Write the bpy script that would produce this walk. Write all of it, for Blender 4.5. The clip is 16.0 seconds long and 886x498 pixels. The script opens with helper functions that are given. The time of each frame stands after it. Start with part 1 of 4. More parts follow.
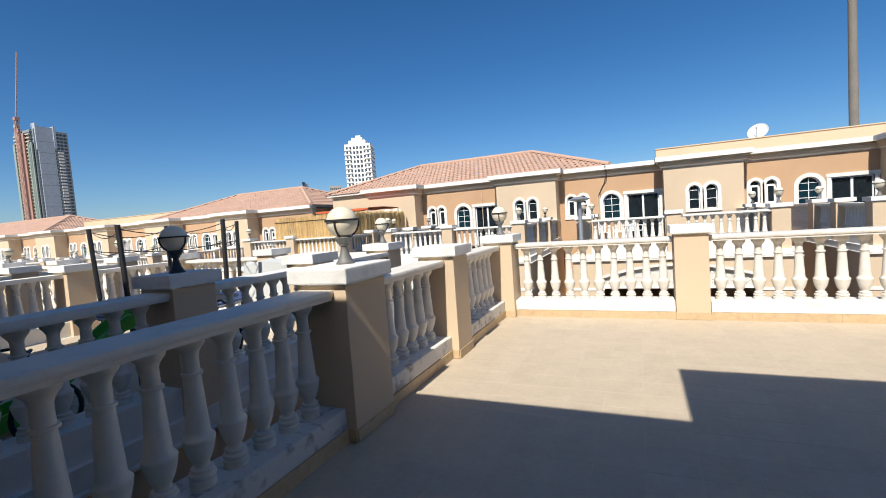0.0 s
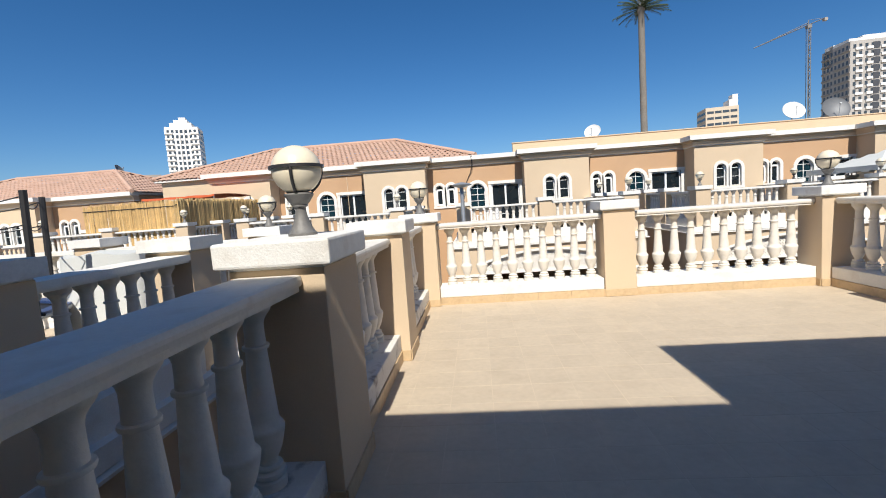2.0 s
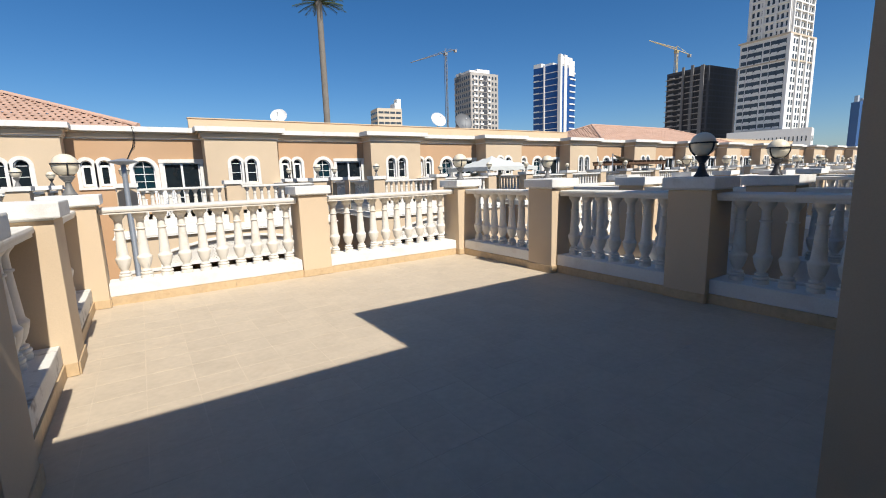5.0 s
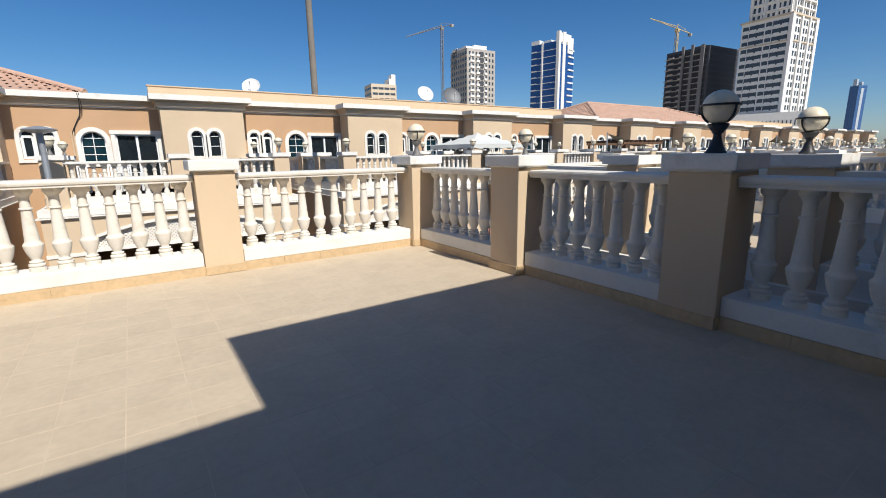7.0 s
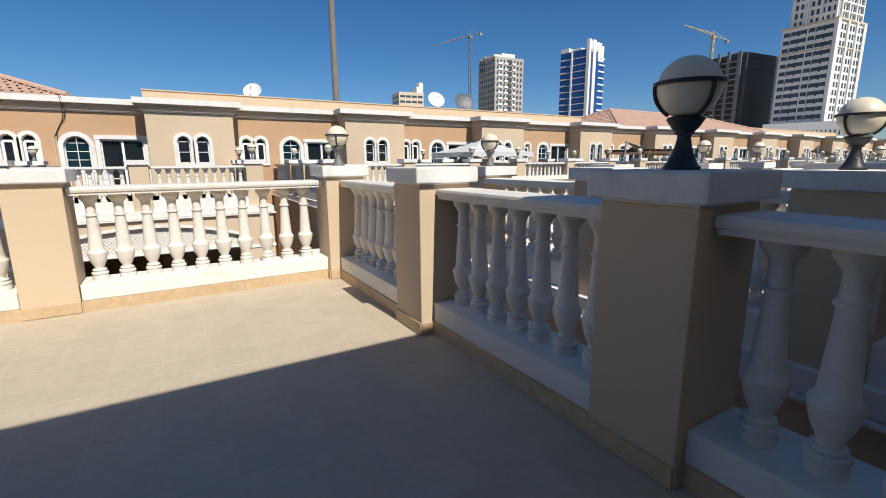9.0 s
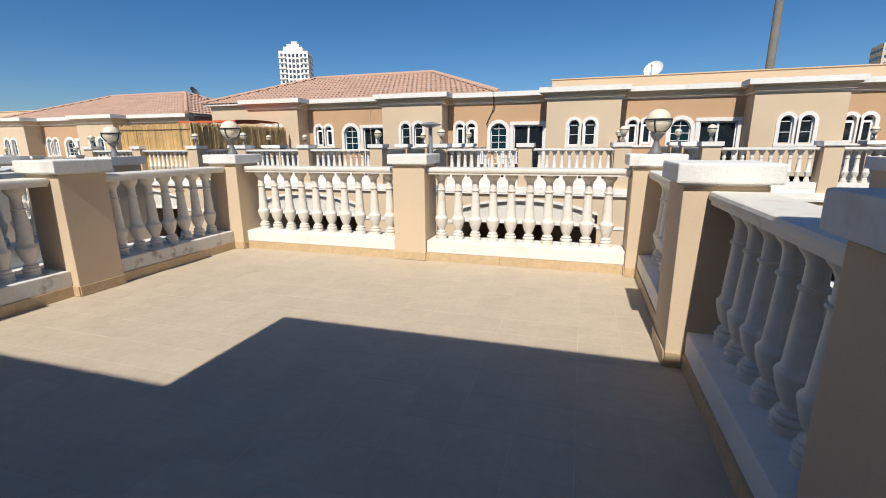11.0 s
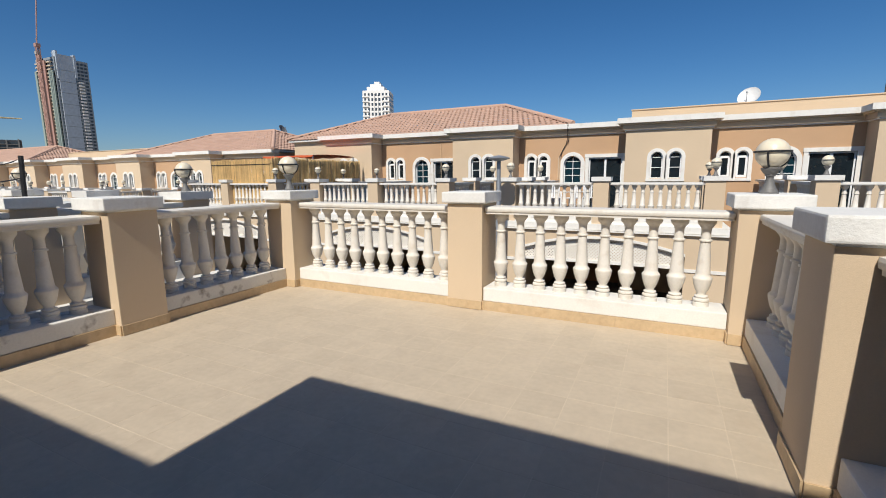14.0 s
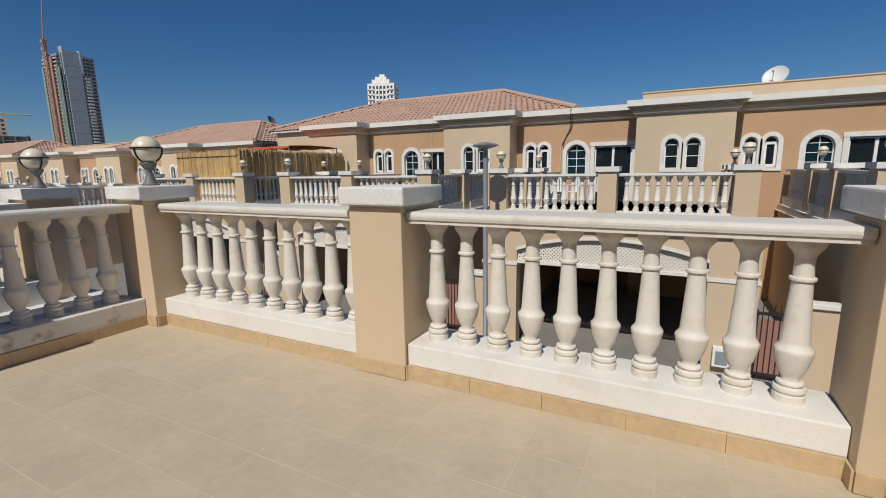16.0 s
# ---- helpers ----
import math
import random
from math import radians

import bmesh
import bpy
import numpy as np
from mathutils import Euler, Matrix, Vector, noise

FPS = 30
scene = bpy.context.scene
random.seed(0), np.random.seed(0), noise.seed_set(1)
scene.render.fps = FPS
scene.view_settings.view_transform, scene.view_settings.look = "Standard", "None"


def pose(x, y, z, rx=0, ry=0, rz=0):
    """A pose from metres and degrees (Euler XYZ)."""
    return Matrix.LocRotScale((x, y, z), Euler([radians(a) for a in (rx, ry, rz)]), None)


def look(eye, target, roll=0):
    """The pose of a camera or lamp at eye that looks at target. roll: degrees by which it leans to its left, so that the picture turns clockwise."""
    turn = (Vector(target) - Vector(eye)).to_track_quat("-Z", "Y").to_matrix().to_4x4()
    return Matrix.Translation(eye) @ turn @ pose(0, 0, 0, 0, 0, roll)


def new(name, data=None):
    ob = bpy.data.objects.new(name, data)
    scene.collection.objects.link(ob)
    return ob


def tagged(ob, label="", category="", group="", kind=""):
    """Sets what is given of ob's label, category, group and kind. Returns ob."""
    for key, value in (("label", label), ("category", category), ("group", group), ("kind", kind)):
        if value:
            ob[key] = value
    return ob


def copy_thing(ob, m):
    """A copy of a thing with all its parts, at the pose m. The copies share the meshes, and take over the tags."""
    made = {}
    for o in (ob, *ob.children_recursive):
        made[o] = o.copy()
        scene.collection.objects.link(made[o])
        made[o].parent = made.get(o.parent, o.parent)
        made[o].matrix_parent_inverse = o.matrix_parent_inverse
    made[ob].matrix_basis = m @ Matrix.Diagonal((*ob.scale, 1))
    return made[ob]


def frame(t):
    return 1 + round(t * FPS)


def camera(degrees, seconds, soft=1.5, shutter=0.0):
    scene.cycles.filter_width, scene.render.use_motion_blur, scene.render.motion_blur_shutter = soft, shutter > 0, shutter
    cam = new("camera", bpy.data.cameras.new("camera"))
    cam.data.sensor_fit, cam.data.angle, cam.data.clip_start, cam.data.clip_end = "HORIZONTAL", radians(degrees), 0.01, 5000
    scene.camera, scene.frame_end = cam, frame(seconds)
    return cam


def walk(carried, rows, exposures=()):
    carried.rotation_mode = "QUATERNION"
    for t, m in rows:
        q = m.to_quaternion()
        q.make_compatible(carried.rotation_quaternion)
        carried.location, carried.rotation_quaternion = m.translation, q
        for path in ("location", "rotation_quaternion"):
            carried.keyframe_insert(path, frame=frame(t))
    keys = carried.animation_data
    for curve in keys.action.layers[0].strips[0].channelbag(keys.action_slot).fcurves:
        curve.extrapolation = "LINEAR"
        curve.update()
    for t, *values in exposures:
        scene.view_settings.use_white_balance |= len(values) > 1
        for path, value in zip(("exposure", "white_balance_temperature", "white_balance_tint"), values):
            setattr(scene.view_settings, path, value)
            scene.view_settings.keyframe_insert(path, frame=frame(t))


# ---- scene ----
cam = camera(89.6, 16.0, soft=1.0)
PATH = [
    (0, (-0.614, -0.181, 1.489), (-1.422, 1.644, 1.366), -4.1),
    (0.5, (-0.834, 0.078, 1.394), (-1.902, 1.763, 1.253), -3.2),
    (1, (-1.154, 0.243, 1.324), (-2.326, 1.854, 1.151), -2.5),
    (1.5, (-1.533, 0.408, 1.328), (-2.319, 2.236, 1.128), -2.1),
    (2, (-1.797, 0.472, 1.324), (-1.959, 2.455, 1.127), -4.1),
    (2.5, (-2.009, 0.353, 1.334), (-1.535, 2.285, 1.122), -3.7),
    (3, (-2.162, 0.193, 1.359), (-1.32, 1.992, 1.127), -3.1),
    (3.5, (-2.157, 0.159, 1.337), (-1.213, 1.9, 1.066), -2.5),
    (4, (-2.144, 0.15, 1.331), (-1.118, 1.842, 1.037), -1.9),
    (6.5, (-1.125, 0.764, 1.274), (-0.015, 2.38, 0.881), -1.2),
    (7, (-0.737, 0.979, 1.255), (0.367, 2.593, 0.835), -0.9),
    (7.5, (-0.321, 1.163, 1.266), (0.765, 2.787, 0.834), -1.8),
    (8, (0.166, 1.332, 1.283), (1.229, 2.973, 0.861), -2.0),
    (8.5, (0.553, 1.441, 1.272), (1.617, 3.085, 0.869), -2.5),
    (9, (0.95, 1.492, 1.265), (1.961, 3.174, 0.879), -0.4),
    (9.5, (1.283, 1.576, 1.272), (1.959, 3.415, 0.872), 1.3),
    (10, (1.564, 1.655, 1.293), (1.838, 3.587, 0.854), 3.1),
    (10.2, (1.653, 1.643, 1.298), (1.695, 3.59, 0.841), 1.8),
    (12.3, (1.944, 1.167, 1.392), (1.08, 2.916, 0.949), 1.3),
    (12.5, (1.951, 1.182, 1.381), (1.065, 2.923, 0.951), 1.2),
    (13, (1.954, 1.385, 1.391), (1.044, 3.134, 1.059), 1.0),
    (13.5, (1.925, 1.643, 1.375), (1.015, 3.395, 1.054), 0.1),
    (14, (1.81, 2.043, 1.378), (0.936, 3.813, 1.059), -0.5),
    (14.5, (1.788, 2.539, 1.362), (1.012, 4.354, 1.041), -0.8),
    (15, (1.683, 3.037, 1.349), (0.91, 4.852, 1.018), -0.5),
    (15.5, (1.631, 3.551, 1.351), (0.857, 5.364, 1.017), -0.7),
    (16, (1.617, 4.0, 1.318), (0.715, 5.751, 0.971), -0.9),
]
walk(cam, [(t, look(eye, target, roll)) for t, eye, target, roll in PATH],
     [(0, 0.32), (1.0, 0.27), (3.5, 0.28), (8.0, 0.14), (10.0, 0.06), (12.5, 0.02), (14.0, -0.06), (14.5, -0.10), (15.0, -0.32), (15.5, -0.43), (16.0, -0.50)])

# ---- light ----
world = bpy.data.worlds.new("sky")
scene.world = world
world.use_nodes = True
SUN_EL, SUN_AZ = 48.1, 177.5      # degrees; azimuth from +y towards +x
wn = world.node_tree.nodes
sky = wn.new("ShaderNodeTexSky")
sky.sky_type, sky.sun_disc = "NISHITA", False
sky.sun_elevation, sky.sun_rotation = radians(SUN_EL), radians(SUN_AZ)
sky.air_density, sky.dust_density, sky.ozone_density = 0.85, 0.6, 6.0
wn["Background"].inputs["Strength"].default_value = 0.088
deep = wn.new("ShaderNodeHueSaturation")
deep.inputs["Saturation"].default_value = 1.22
deep.inputs["Hue"].default_value = 0.5
world.node_tree.links.new(sky.outputs["Color"], deep.inputs["Color"])
world.node_tree.links.new(deep.outputs["Color"], wn["Background"].inputs["Color"])
sun = new("sun", bpy.data.lights.new("sun", "SUN"))
sun.data.energy, sun.data.angle, sun.data.color = 5.0, radians(0.5), (1.0, 0.955, 0.88)
sun_way = Vector((math.sin(radians(SUN_AZ)) * math.cos(radians(SUN_EL)), math.cos(radians(SUN_AZ)) * math.cos(radians(SUN_EL)), math.sin(radians(SUN_EL))))
sun.matrix_world = look(sun_way * 60, (0, 0, 0))


# ---- materials ----
def material(name, colour, rough=0.8, metal=0.0, vary=0.12, fine=60.0, coarse=1.6, bump=0.15, bump_scale=None, rnd=0.0, island=0.0, stain=None, stain_amount=0.0, stain_scale=3.0, spec=0.5):
    """A painted, rendered or cast surface: grain and blotches at two scales, fine relief, and stains of another colour."""
    m = bpy.data.materials.new(name)
    m.use_nodes = True
    n, l = m.node_tree.nodes, m.node_tree.links
    b = n["Principled BSDF"]
    b.inputs["Roughness"].default_value, b.inputs["Metallic"].default_value = rough, metal
    b.inputs["Specular IOR Level"].default_value = spec
    co = n.new("ShaderNodeTexCoord")
    geo = n.new("ShaderNodeNewGeometry")
    def tex(scale, detail=4.0):
        t = n.new("ShaderNodeTexNoise")
        t.inputs["Scale"].default_value, t.inputs["Detail"].default_value = scale, detail
        l.new(geo.outputs["Position"], t.inputs["Vector"])
        return t
    fine_t, coarse_t = tex(fine), tex(coarse, 6.0)
    add = n.new("ShaderNodeMath"); add.operation = "ADD"
    l.new(fine_t.outputs["Fac"], add.inputs[0]); l.new(coarse_t.outputs["Fac"], add.inputs[1])
    ramp = n.new("ShaderNodeMapRange")
    ramp.inputs["From Min"].default_value, ramp.inputs["From Max"].default_value = 0.6, 1.4
    ramp.inputs["To Min"].default_value, ramp.inputs["To Max"].default_value = 1 - vary, 1 + vary
    l.new(add.outputs[0], ramp.inputs["Value"])
    value = ramp.outputs[0]
    for amount, source in ((rnd, "object"), (island, "island")):
        if amount:
            out = n.new("ShaderNodeObjectInfo").outputs["Random"] if source == "object" else geo.outputs["Random Per Island"]
            r = n.new("ShaderNodeMapRange")
            r.inputs["To Min"].default_value, r.inputs["To Max"].default_value = 1 - amount, 1 + amount
            l.new(out, r.inputs["Value"])
            mul = n.new("ShaderNodeMath"); mul.operation = "MULTIPLY"
            l.new(value, mul.inputs[0]); l.new(r.outputs[0], mul.inputs[1])
            value = mul.outputs[0]
    mix = n.new("ShaderNodeMix"); mix.data_type = "RGBA"; mix.blend_type = "MULTIPLY"
    mix.inputs["Factor"].default_value = 1.0
    mix.inputs["A"].default_value = (*colour, 1)
    l.new(value, mix.inputs["B"])
    out = mix.outputs["Result"]
    if stain:
        st = tex(stain_scale, 8.0)
        sr = n.new("ShaderNodeMapRange")
        sr.inputs["From Min"].default_value, sr.inputs["From Max"].default_value = 0.55, 0.72
        sr.inputs["To Max"].default_value = stain_amount
        l.new(st.outputs["Fac"], sr.inputs["Value"])
        sm = n.new("ShaderNodeMix"); sm.data_type = "RGBA"
        sm.inputs["B"].default_value = (*stain, 1)
        l.new(sr.outputs[0], sm.inputs["Factor"]); l.new(out, sm.inputs["A"])
        out = sm.outputs["Result"]
    l.new(out, b.inputs["Base Color"])
    if bump:
        bt = tex(bump_scale or fine, 5.0)
        bp = n.new("ShaderNodeBump")
        bp.inputs["Strength"].default_value, bp.inputs["Distance"].default_value = bump, 0.01
        l.new(bt.outputs["Fac"], bp.inputs["Height"]); l.new(bp.outputs[0], b.inputs["Normal"])
    return m


def glass_dark(name, colour, rough=0.08):
    m = material(name, colour, rough=rough, vary=0.25, fine=4, coarse=0.7, bump=0.02, bump_scale=1.5, spec=0.6)
    return m


STUCCO = material("light_stucco", (0.60, 0.465, 0.315), rough=0.92, vary=0.06, fine=140, coarse=0.8, bump=0.12, bump_scale=260, stain=(0.50, 0.37, 0.24), stain_amount=0.25, stain_scale=1.1)
TAN = material("tan_stucco", (0.50, 0.315, 0.18), rough=0.92, vary=0.07, fine=140, coarse=0.6, bump=0.12, bump_scale=260, stain=(0.40, 0.24, 0.13), stain_amount=0.3, stain_scale=0.7)
WHITE = material("white_masonry_paint", (0.74, 0.715, 0.655), rough=0.75, vary=0.07, fine=70, coarse=2.5, bump=0.12, bump_scale=120, stain=(0.52, 0.44, 0.34), stain_amount=0.35, stain_scale=4.5)
CREAM = material("cream_cast_stone", (0.69, 0.65, 0.575), rough=0.6, vary=0.06, fine=50, coarse=3.0, bump=0.15, bump_scale=60, stain=(0.50, 0.41, 0.30), stain_amount=0.4, stain_scale=9.0)
CAPWHITE = material("rough_white_cap_paint", (0.72, 0.705, 0.66), rough=0.85, vary=0.08, fine=45, coarse=3, bump=0.3, bump_scale=110, stain=(0.48, 0.41, 0.33), stain_amount=0.35, stain_scale=7)
TILE = material("beige_floor_tile", (0.50, 0.412, 0.30), rough=0.62, vary=0.095, fine=22, coarse=4.5, bump=0.05, bump_scale=40, rnd=0.03, stain=(0.405, 0.315, 0.225), stain_amount=0.28, stain_scale=5.0)
GROUT = material("sandy_grout", (0.55, 0.458, 0.34), rough=0.95, vary=0.12, fine=90, coarse=4, bump=0.4)
SKIRT = material("honey_skirting_tile", (0.53, 0.385, 0.225), rough=0.55, vary=0.14, fine=25, coarse=6, bump=0.1, rnd=0.03, stain=(0.40, 0.26, 0.13), stain_amount=0.45, stain_scale=14)
ROOFTILE = material("pink_clay_roof_tile", (0.47, 0.305, 0.225), rough=0.85, vary=0.14, fine=20, coarse=0.9, bump=0.3, island=0.08, stain=(0.42, 0.25, 0.18), stain_amount=0.35, stain_scale=1.4)
PANE = glass_dark("dark_window_glass", (0.012, 0.018, 0.022))
PANE_BLUE = glass_dark("teal_tinted_glass", (0.006, 0.026, 0.036))
UPVC = material("white_window_frame", (0.80, 0.80, 0.78), rough=0.4, vary=0.04, bump=0.03)
IRON = material("black_cast_iron", (0.035, 0.034, 0.036), rough=0.45, metal=0.3, vary=0.3, fine=80, coarse=8, bump=0.25, stain=(0.12, 0.10, 0.085), stain_amount=0.5, stain_scale=18)
GREYIRON = material("sun_bleached_grey_iron", (0.17, 0.165, 0.155), rough=0.6, metal=0.2, vary=0.2, fine=60, coarse=8, bump=0.25, stain=(0.12, 0.11, 0.10), stain_amount=0.5, stain_scale=16)
GLOBE = material("yellowed_opal_plastic", (0.74, 0.66, 0.50), rough=0.35, vary=0.06, fine=12, coarse=6, bump=0.03, stain=(0.52, 0.43, 0.29), stain_amount=0.4, stain_scale=12)
STEEL = material("galvanised_grey_steel", (0.34, 0.36, 0.38), rough=0.5, metal=0.5, vary=0.12, fine=30, coarse=5, bump=0.05)
PAVER = material("grey_brown_pavers", (0.23, 0.215, 0.20), rough=0.9, vary=0.18, fine=25, coarse=1.3, bump=0.5, stain=(0.16, 0.13, 0.11), stain_amount=0.4, stain_scale=0.8, island=0.12)
SAND = material("pale_sandy_ground", (0.42, 0.35, 0.26), rough=1.0, vary=0.2, fine=3, coarse=0.05, bump=0.3, stain=(0.30, 0.26, 0.20), stain_amount=0.5, stain_scale=0.02)
BAMBOO = material("dry_reed", (0.57, 0.385, 0.165), rough=0.8, vary=0.25, fine=40, coarse=3, bump=0.3, island=0.28)
ORANGE = material("orange_red_canvas", (0.62, 0.12, 0.04), rough=0.85, vary=0.15, fine=60, coarse=2, bump=0.15)
CANVAS = material("off_white_canvas", (0.56, 0.57, 0.54), rough=0.85, vary=0.08, fine=90, coarse=1.5, bump=0.15)
# blue-grey plastic, base colour lowered for the shade the shed stands in
SHED = material("blue_grey_plastic_darkened_for_shade", (0.075, 0.082, 0.10), rough=0.6, vary=0.1, fine=30, coarse=2, bump=0.15)
# also stands for the shade in a far tower's open floors
BLACK = material("matt_black_plastic_and_floor_shade", (0.02, 0.02, 0.022), rough=0.6, vary=0.2, fine=40, coarse=4, bump=0.1)
PEEL = material("peeling_white_plinth_paint", (0.66, 0.63, 0.57), rough=0.8, vary=0.08, fine=60, coarse=2.5, bump=0.35, bump_scale=40, stain=(0.17, 0.13, 0.10), stain_amount=0.9, stain_scale=8.5)
GREEN = material("bright_green_plastic", (0.12, 0.42, 0.06), rough=0.4, vary=0.1, bump=0.03)
LATTICE = material("pale_carved_lattice", (0.80, 0.75, 0.66), rough=0.8, vary=0.08, fine=50, coarse=2, bump=0.2)
CONCRETE = material("raw_grey_concrete", (0.34, 0.31, 0.28), rough=0.95, vary=0.15, fine=1.2, coarse=0.06, bump=0.1)
# concrete coloured near black to carry the shade of frames and loggias
SHADECON = material("concrete_with_painted_shade", (0.062, 0.067, 0.078), rough=0.95, vary=0.2, fine=0.8, coarse=0.06, bump=0.1)
TOWERWHITE = material("white_tower_cladding", (0.74, 0.73, 0.70), rough=0.8, vary=0.05, fine=0.8, coarse=0.05, bump=0.0)
TOWERBEIGE = material("beige_tower_render", (0.56, 0.47, 0.36), rough=0.85, vary=0.06, fine=0.8, coarse=0.05, bump=0.0)
TOWERGREY = material("grey_tower_cladding", (0.26, 0.29, 0.31), rough=0.5, vary=0.12, fine=0.5, coarse=0.04, bump=0.0)
TOWERBLUE = glass_dark("blue_curtain_glass", (0.018, 0.075, 0.25), rough=0.2)
SLIMBLUE = glass_dark("pale_blue_curtain_glass", (0.05, 0.12, 0.27), rough=0.3)
PALECON = material("pale_raw_concrete", (0.40, 0.375, 0.345), rough=0.95, vary=0.12, fine=1.2, coarse=0.06, bump=0.0)
MIDCON = material("dusty_grey_concrete", (0.19, 0.185, 0.18), rough=0.95, vary=0.15, fine=1.2, coarse=0.06, bump=0.0)
CRANEGREY = material("dull_grey_crane_paint", (0.20, 0.20, 0.20), rough=0.7, vary=0.1, bump=0.0)
TOWERPANE = glass_dark("far_window_glass_and_loggia_shade", (0.05, 0.065, 0.08), rough=0.25)
SILVERGLASS = glass_dark("silver_curtain_glass", (0.42, 0.47, 0.52), rough=0.3)
NETGREEN = material("scaffold_netting", (0.24, 0.30, 0.27), rough=0.9, vary=0.15, fine=0.6, coarse=0.05, bump=0.0)
GATERED = material("faded_red_gate_sheet", (0.32, 0.16, 0.12), rough=0.8, vary=0.15, bump=0.1)
SAILCLOTH = material("sand_sail_cloth", (0.72, 0.62, 0.46), rough=0.9, vary=0.08, bump=0.1)
TIMBER = material("dark_brown_timber", (0.14, 0.075, 0.04), rough=0.8, vary=0.25, fine=30, coarse=4, bump=0.3)
TOYBLUE = material("dark_blue_paint", (0.03, 0.06, 0.16), rough=0.4, vary=0.1, bump=0.03)
LEAF = material("green_leaf", (0.06, 0.14, 0.03), rough=0.6, vary=0.2, fine=20, coarse=5, bump=0.1, rnd=0.25)
RUST = material("red_crane_paint", (0.36, 0.21, 0.17), rough=0.7, vary=0.1, bump=0.0)
YELLOW = material("dull_yellow_crane_paint", (0.50, 0.40, 0.22), rough=0.7, vary=0.1, bump=0.0)
TRUNK = material("grey_brown_palm_mast", (0.20, 0.18, 0.155), rough=0.9, vary=0.2, fine=6, coarse=0.6, bump=0.3)
FROND = material("dark_green_frond", (0.05, 0.075, 0.035), rough=0.7, vary=0.25, fine=8, coarse=1, bump=0.1, island=0.2)
MESHGREY = material("grey_dish_mesh", (0.17, 0.175, 0.18), rough=0.6, metal=0.4, vary=0.1, bump=0.05)
DISH = material("off_white_dish_paint", (0.70, 0.69, 0.66), rough=0.5, vary=0.05, bump=0.03)


# ---- mesh helpers ----
def part(name, bm, mat, parent=None, label="", smooth=False):
    me = bpy.data.meshes.new(name)
    bmesh.ops.recalc_face_normals(bm, faces=bm.faces)
    bm.to_mesh(me)
    bm.free()
    me.materials.append(mat)
    if smooth:
        me.polygons.foreach_set("use_smooth", [True] * len(me.polygons))
        me.set_sharp_from_angle(angle=radians(38))
    ob = new(name, me)
    if parent:
        ob.parent = parent
    if label:
        ob["label"] = label
    return ob


def shared(name, me, parent, m):
    ob = new(name, me)
    ob.parent = parent
    ob.matrix_basis = m
    return ob


def thing(name, m, label, category, group=""):
    ob = new(name)
    ob.matrix_basis = m
    return tagged(ob, label, category, group)


def box(bm, x, y, z, bevel=0.0, taper=0.0):
    x, y, z = sorted(x), sorted(y), sorted(z)
    v = [bm.verts.new((x[i], y[j], z[k])) for k in (0, 1) for j in (0, 1) for i in (0, 1)]
    if taper:
        cx, cy = sum(x) / 2, sum(y) / 2
        for p in v[4:]:
            p.co.x, p.co.y = cx + (p.co.x - cx) * (1 - taper), cy + (p.co.y - cy) * (1 - taper)
    f = [bm.faces.new([v[i] for i in q]) for q in ((0, 2, 3, 1), (4, 5, 7, 6), (0, 1, 5, 4), (1, 3, 7, 5), (3, 2, 6, 7), (2, 0, 4, 6))]
    if bevel:
        edges = list({e for g in f for e in g.edges})
        bmesh.ops.bevel(bm, geom=edges, offset=bevel, segments=2, affect="EDGES", profile=0.6)
    return bm


def boxes(*items, bevel=0.0):
    bm = bmesh.new()
    for it in items:
        box(bm, *it, bevel=bevel)
    return bm


def lathe(bm, profile, segs, at=(0, 0, 0), caps=True):
    rings = []
    for r, z in profile:
        rings.append([bm.verts.new((at[0] + r * math.cos(2 * math.pi * i / segs), at[1] + r * math.sin(2 * math.pi * i / segs), at[2] + z)) for i in range(segs)])
    for a, b in zip(rings, rings[1:]):
        for i in range(segs):
            bm.faces.new((a[i], a[(i + 1) % segs], b[(i + 1) % segs], b[i]))
    if caps:
        bm.faces.new(rings[0][::-1])
        bm.faces.new(rings[-1])
    return bm


def tube(bm, a, b, r, segs=8, r2=None):
    a, b = Vector(a), Vector(b)
    q = (b - a).to_track_quat("Z", "Y")
    rings = []
    for p, rr in ((a, r), (b, r if r2 is None else r2)):
        rings.append([bm.verts.new(p + q @ Vector((rr * math.cos(2 * math.pi * i / segs), rr * math.sin(2 * math.pi * i / segs), 0))) for i in range(segs)])
    for i in range(segs):
        bm.faces.new((rings[0][i], rings[0][(i + 1) % segs], rings[1][(i + 1) % segs], rings[1][i]))
    bm.faces.new(rings[0][::-1])
    bm.faces.new(rings[1])
    return bm


def sweep(bm, pts, r, segs=6):
    """One bent rod along a line of points."""
    pts = [Vector(p) for p in pts]
    rings = []
    for i, p in enumerate(pts):
        q = (pts[min(i + 1, len(pts) - 1)] - pts[max(i - 1, 0)]).to_track_quat("Z", "Y")
        rings.append([bm.verts.new(p + q @ Vector((r * math.cos(2 * math.pi * k / segs), r * math.sin(2 * math.pi * k / segs), 0))) for k in range(segs)])
    for a, b in zip(rings, rings[1:]):
        for k in range(segs):
            bm.faces.new((a[k], a[(k + 1) % segs], b[(k + 1) % segs], b[k]))
    bm.faces.new(rings[0][::-1])
    bm.faces.new(rings[-1])
    return bm


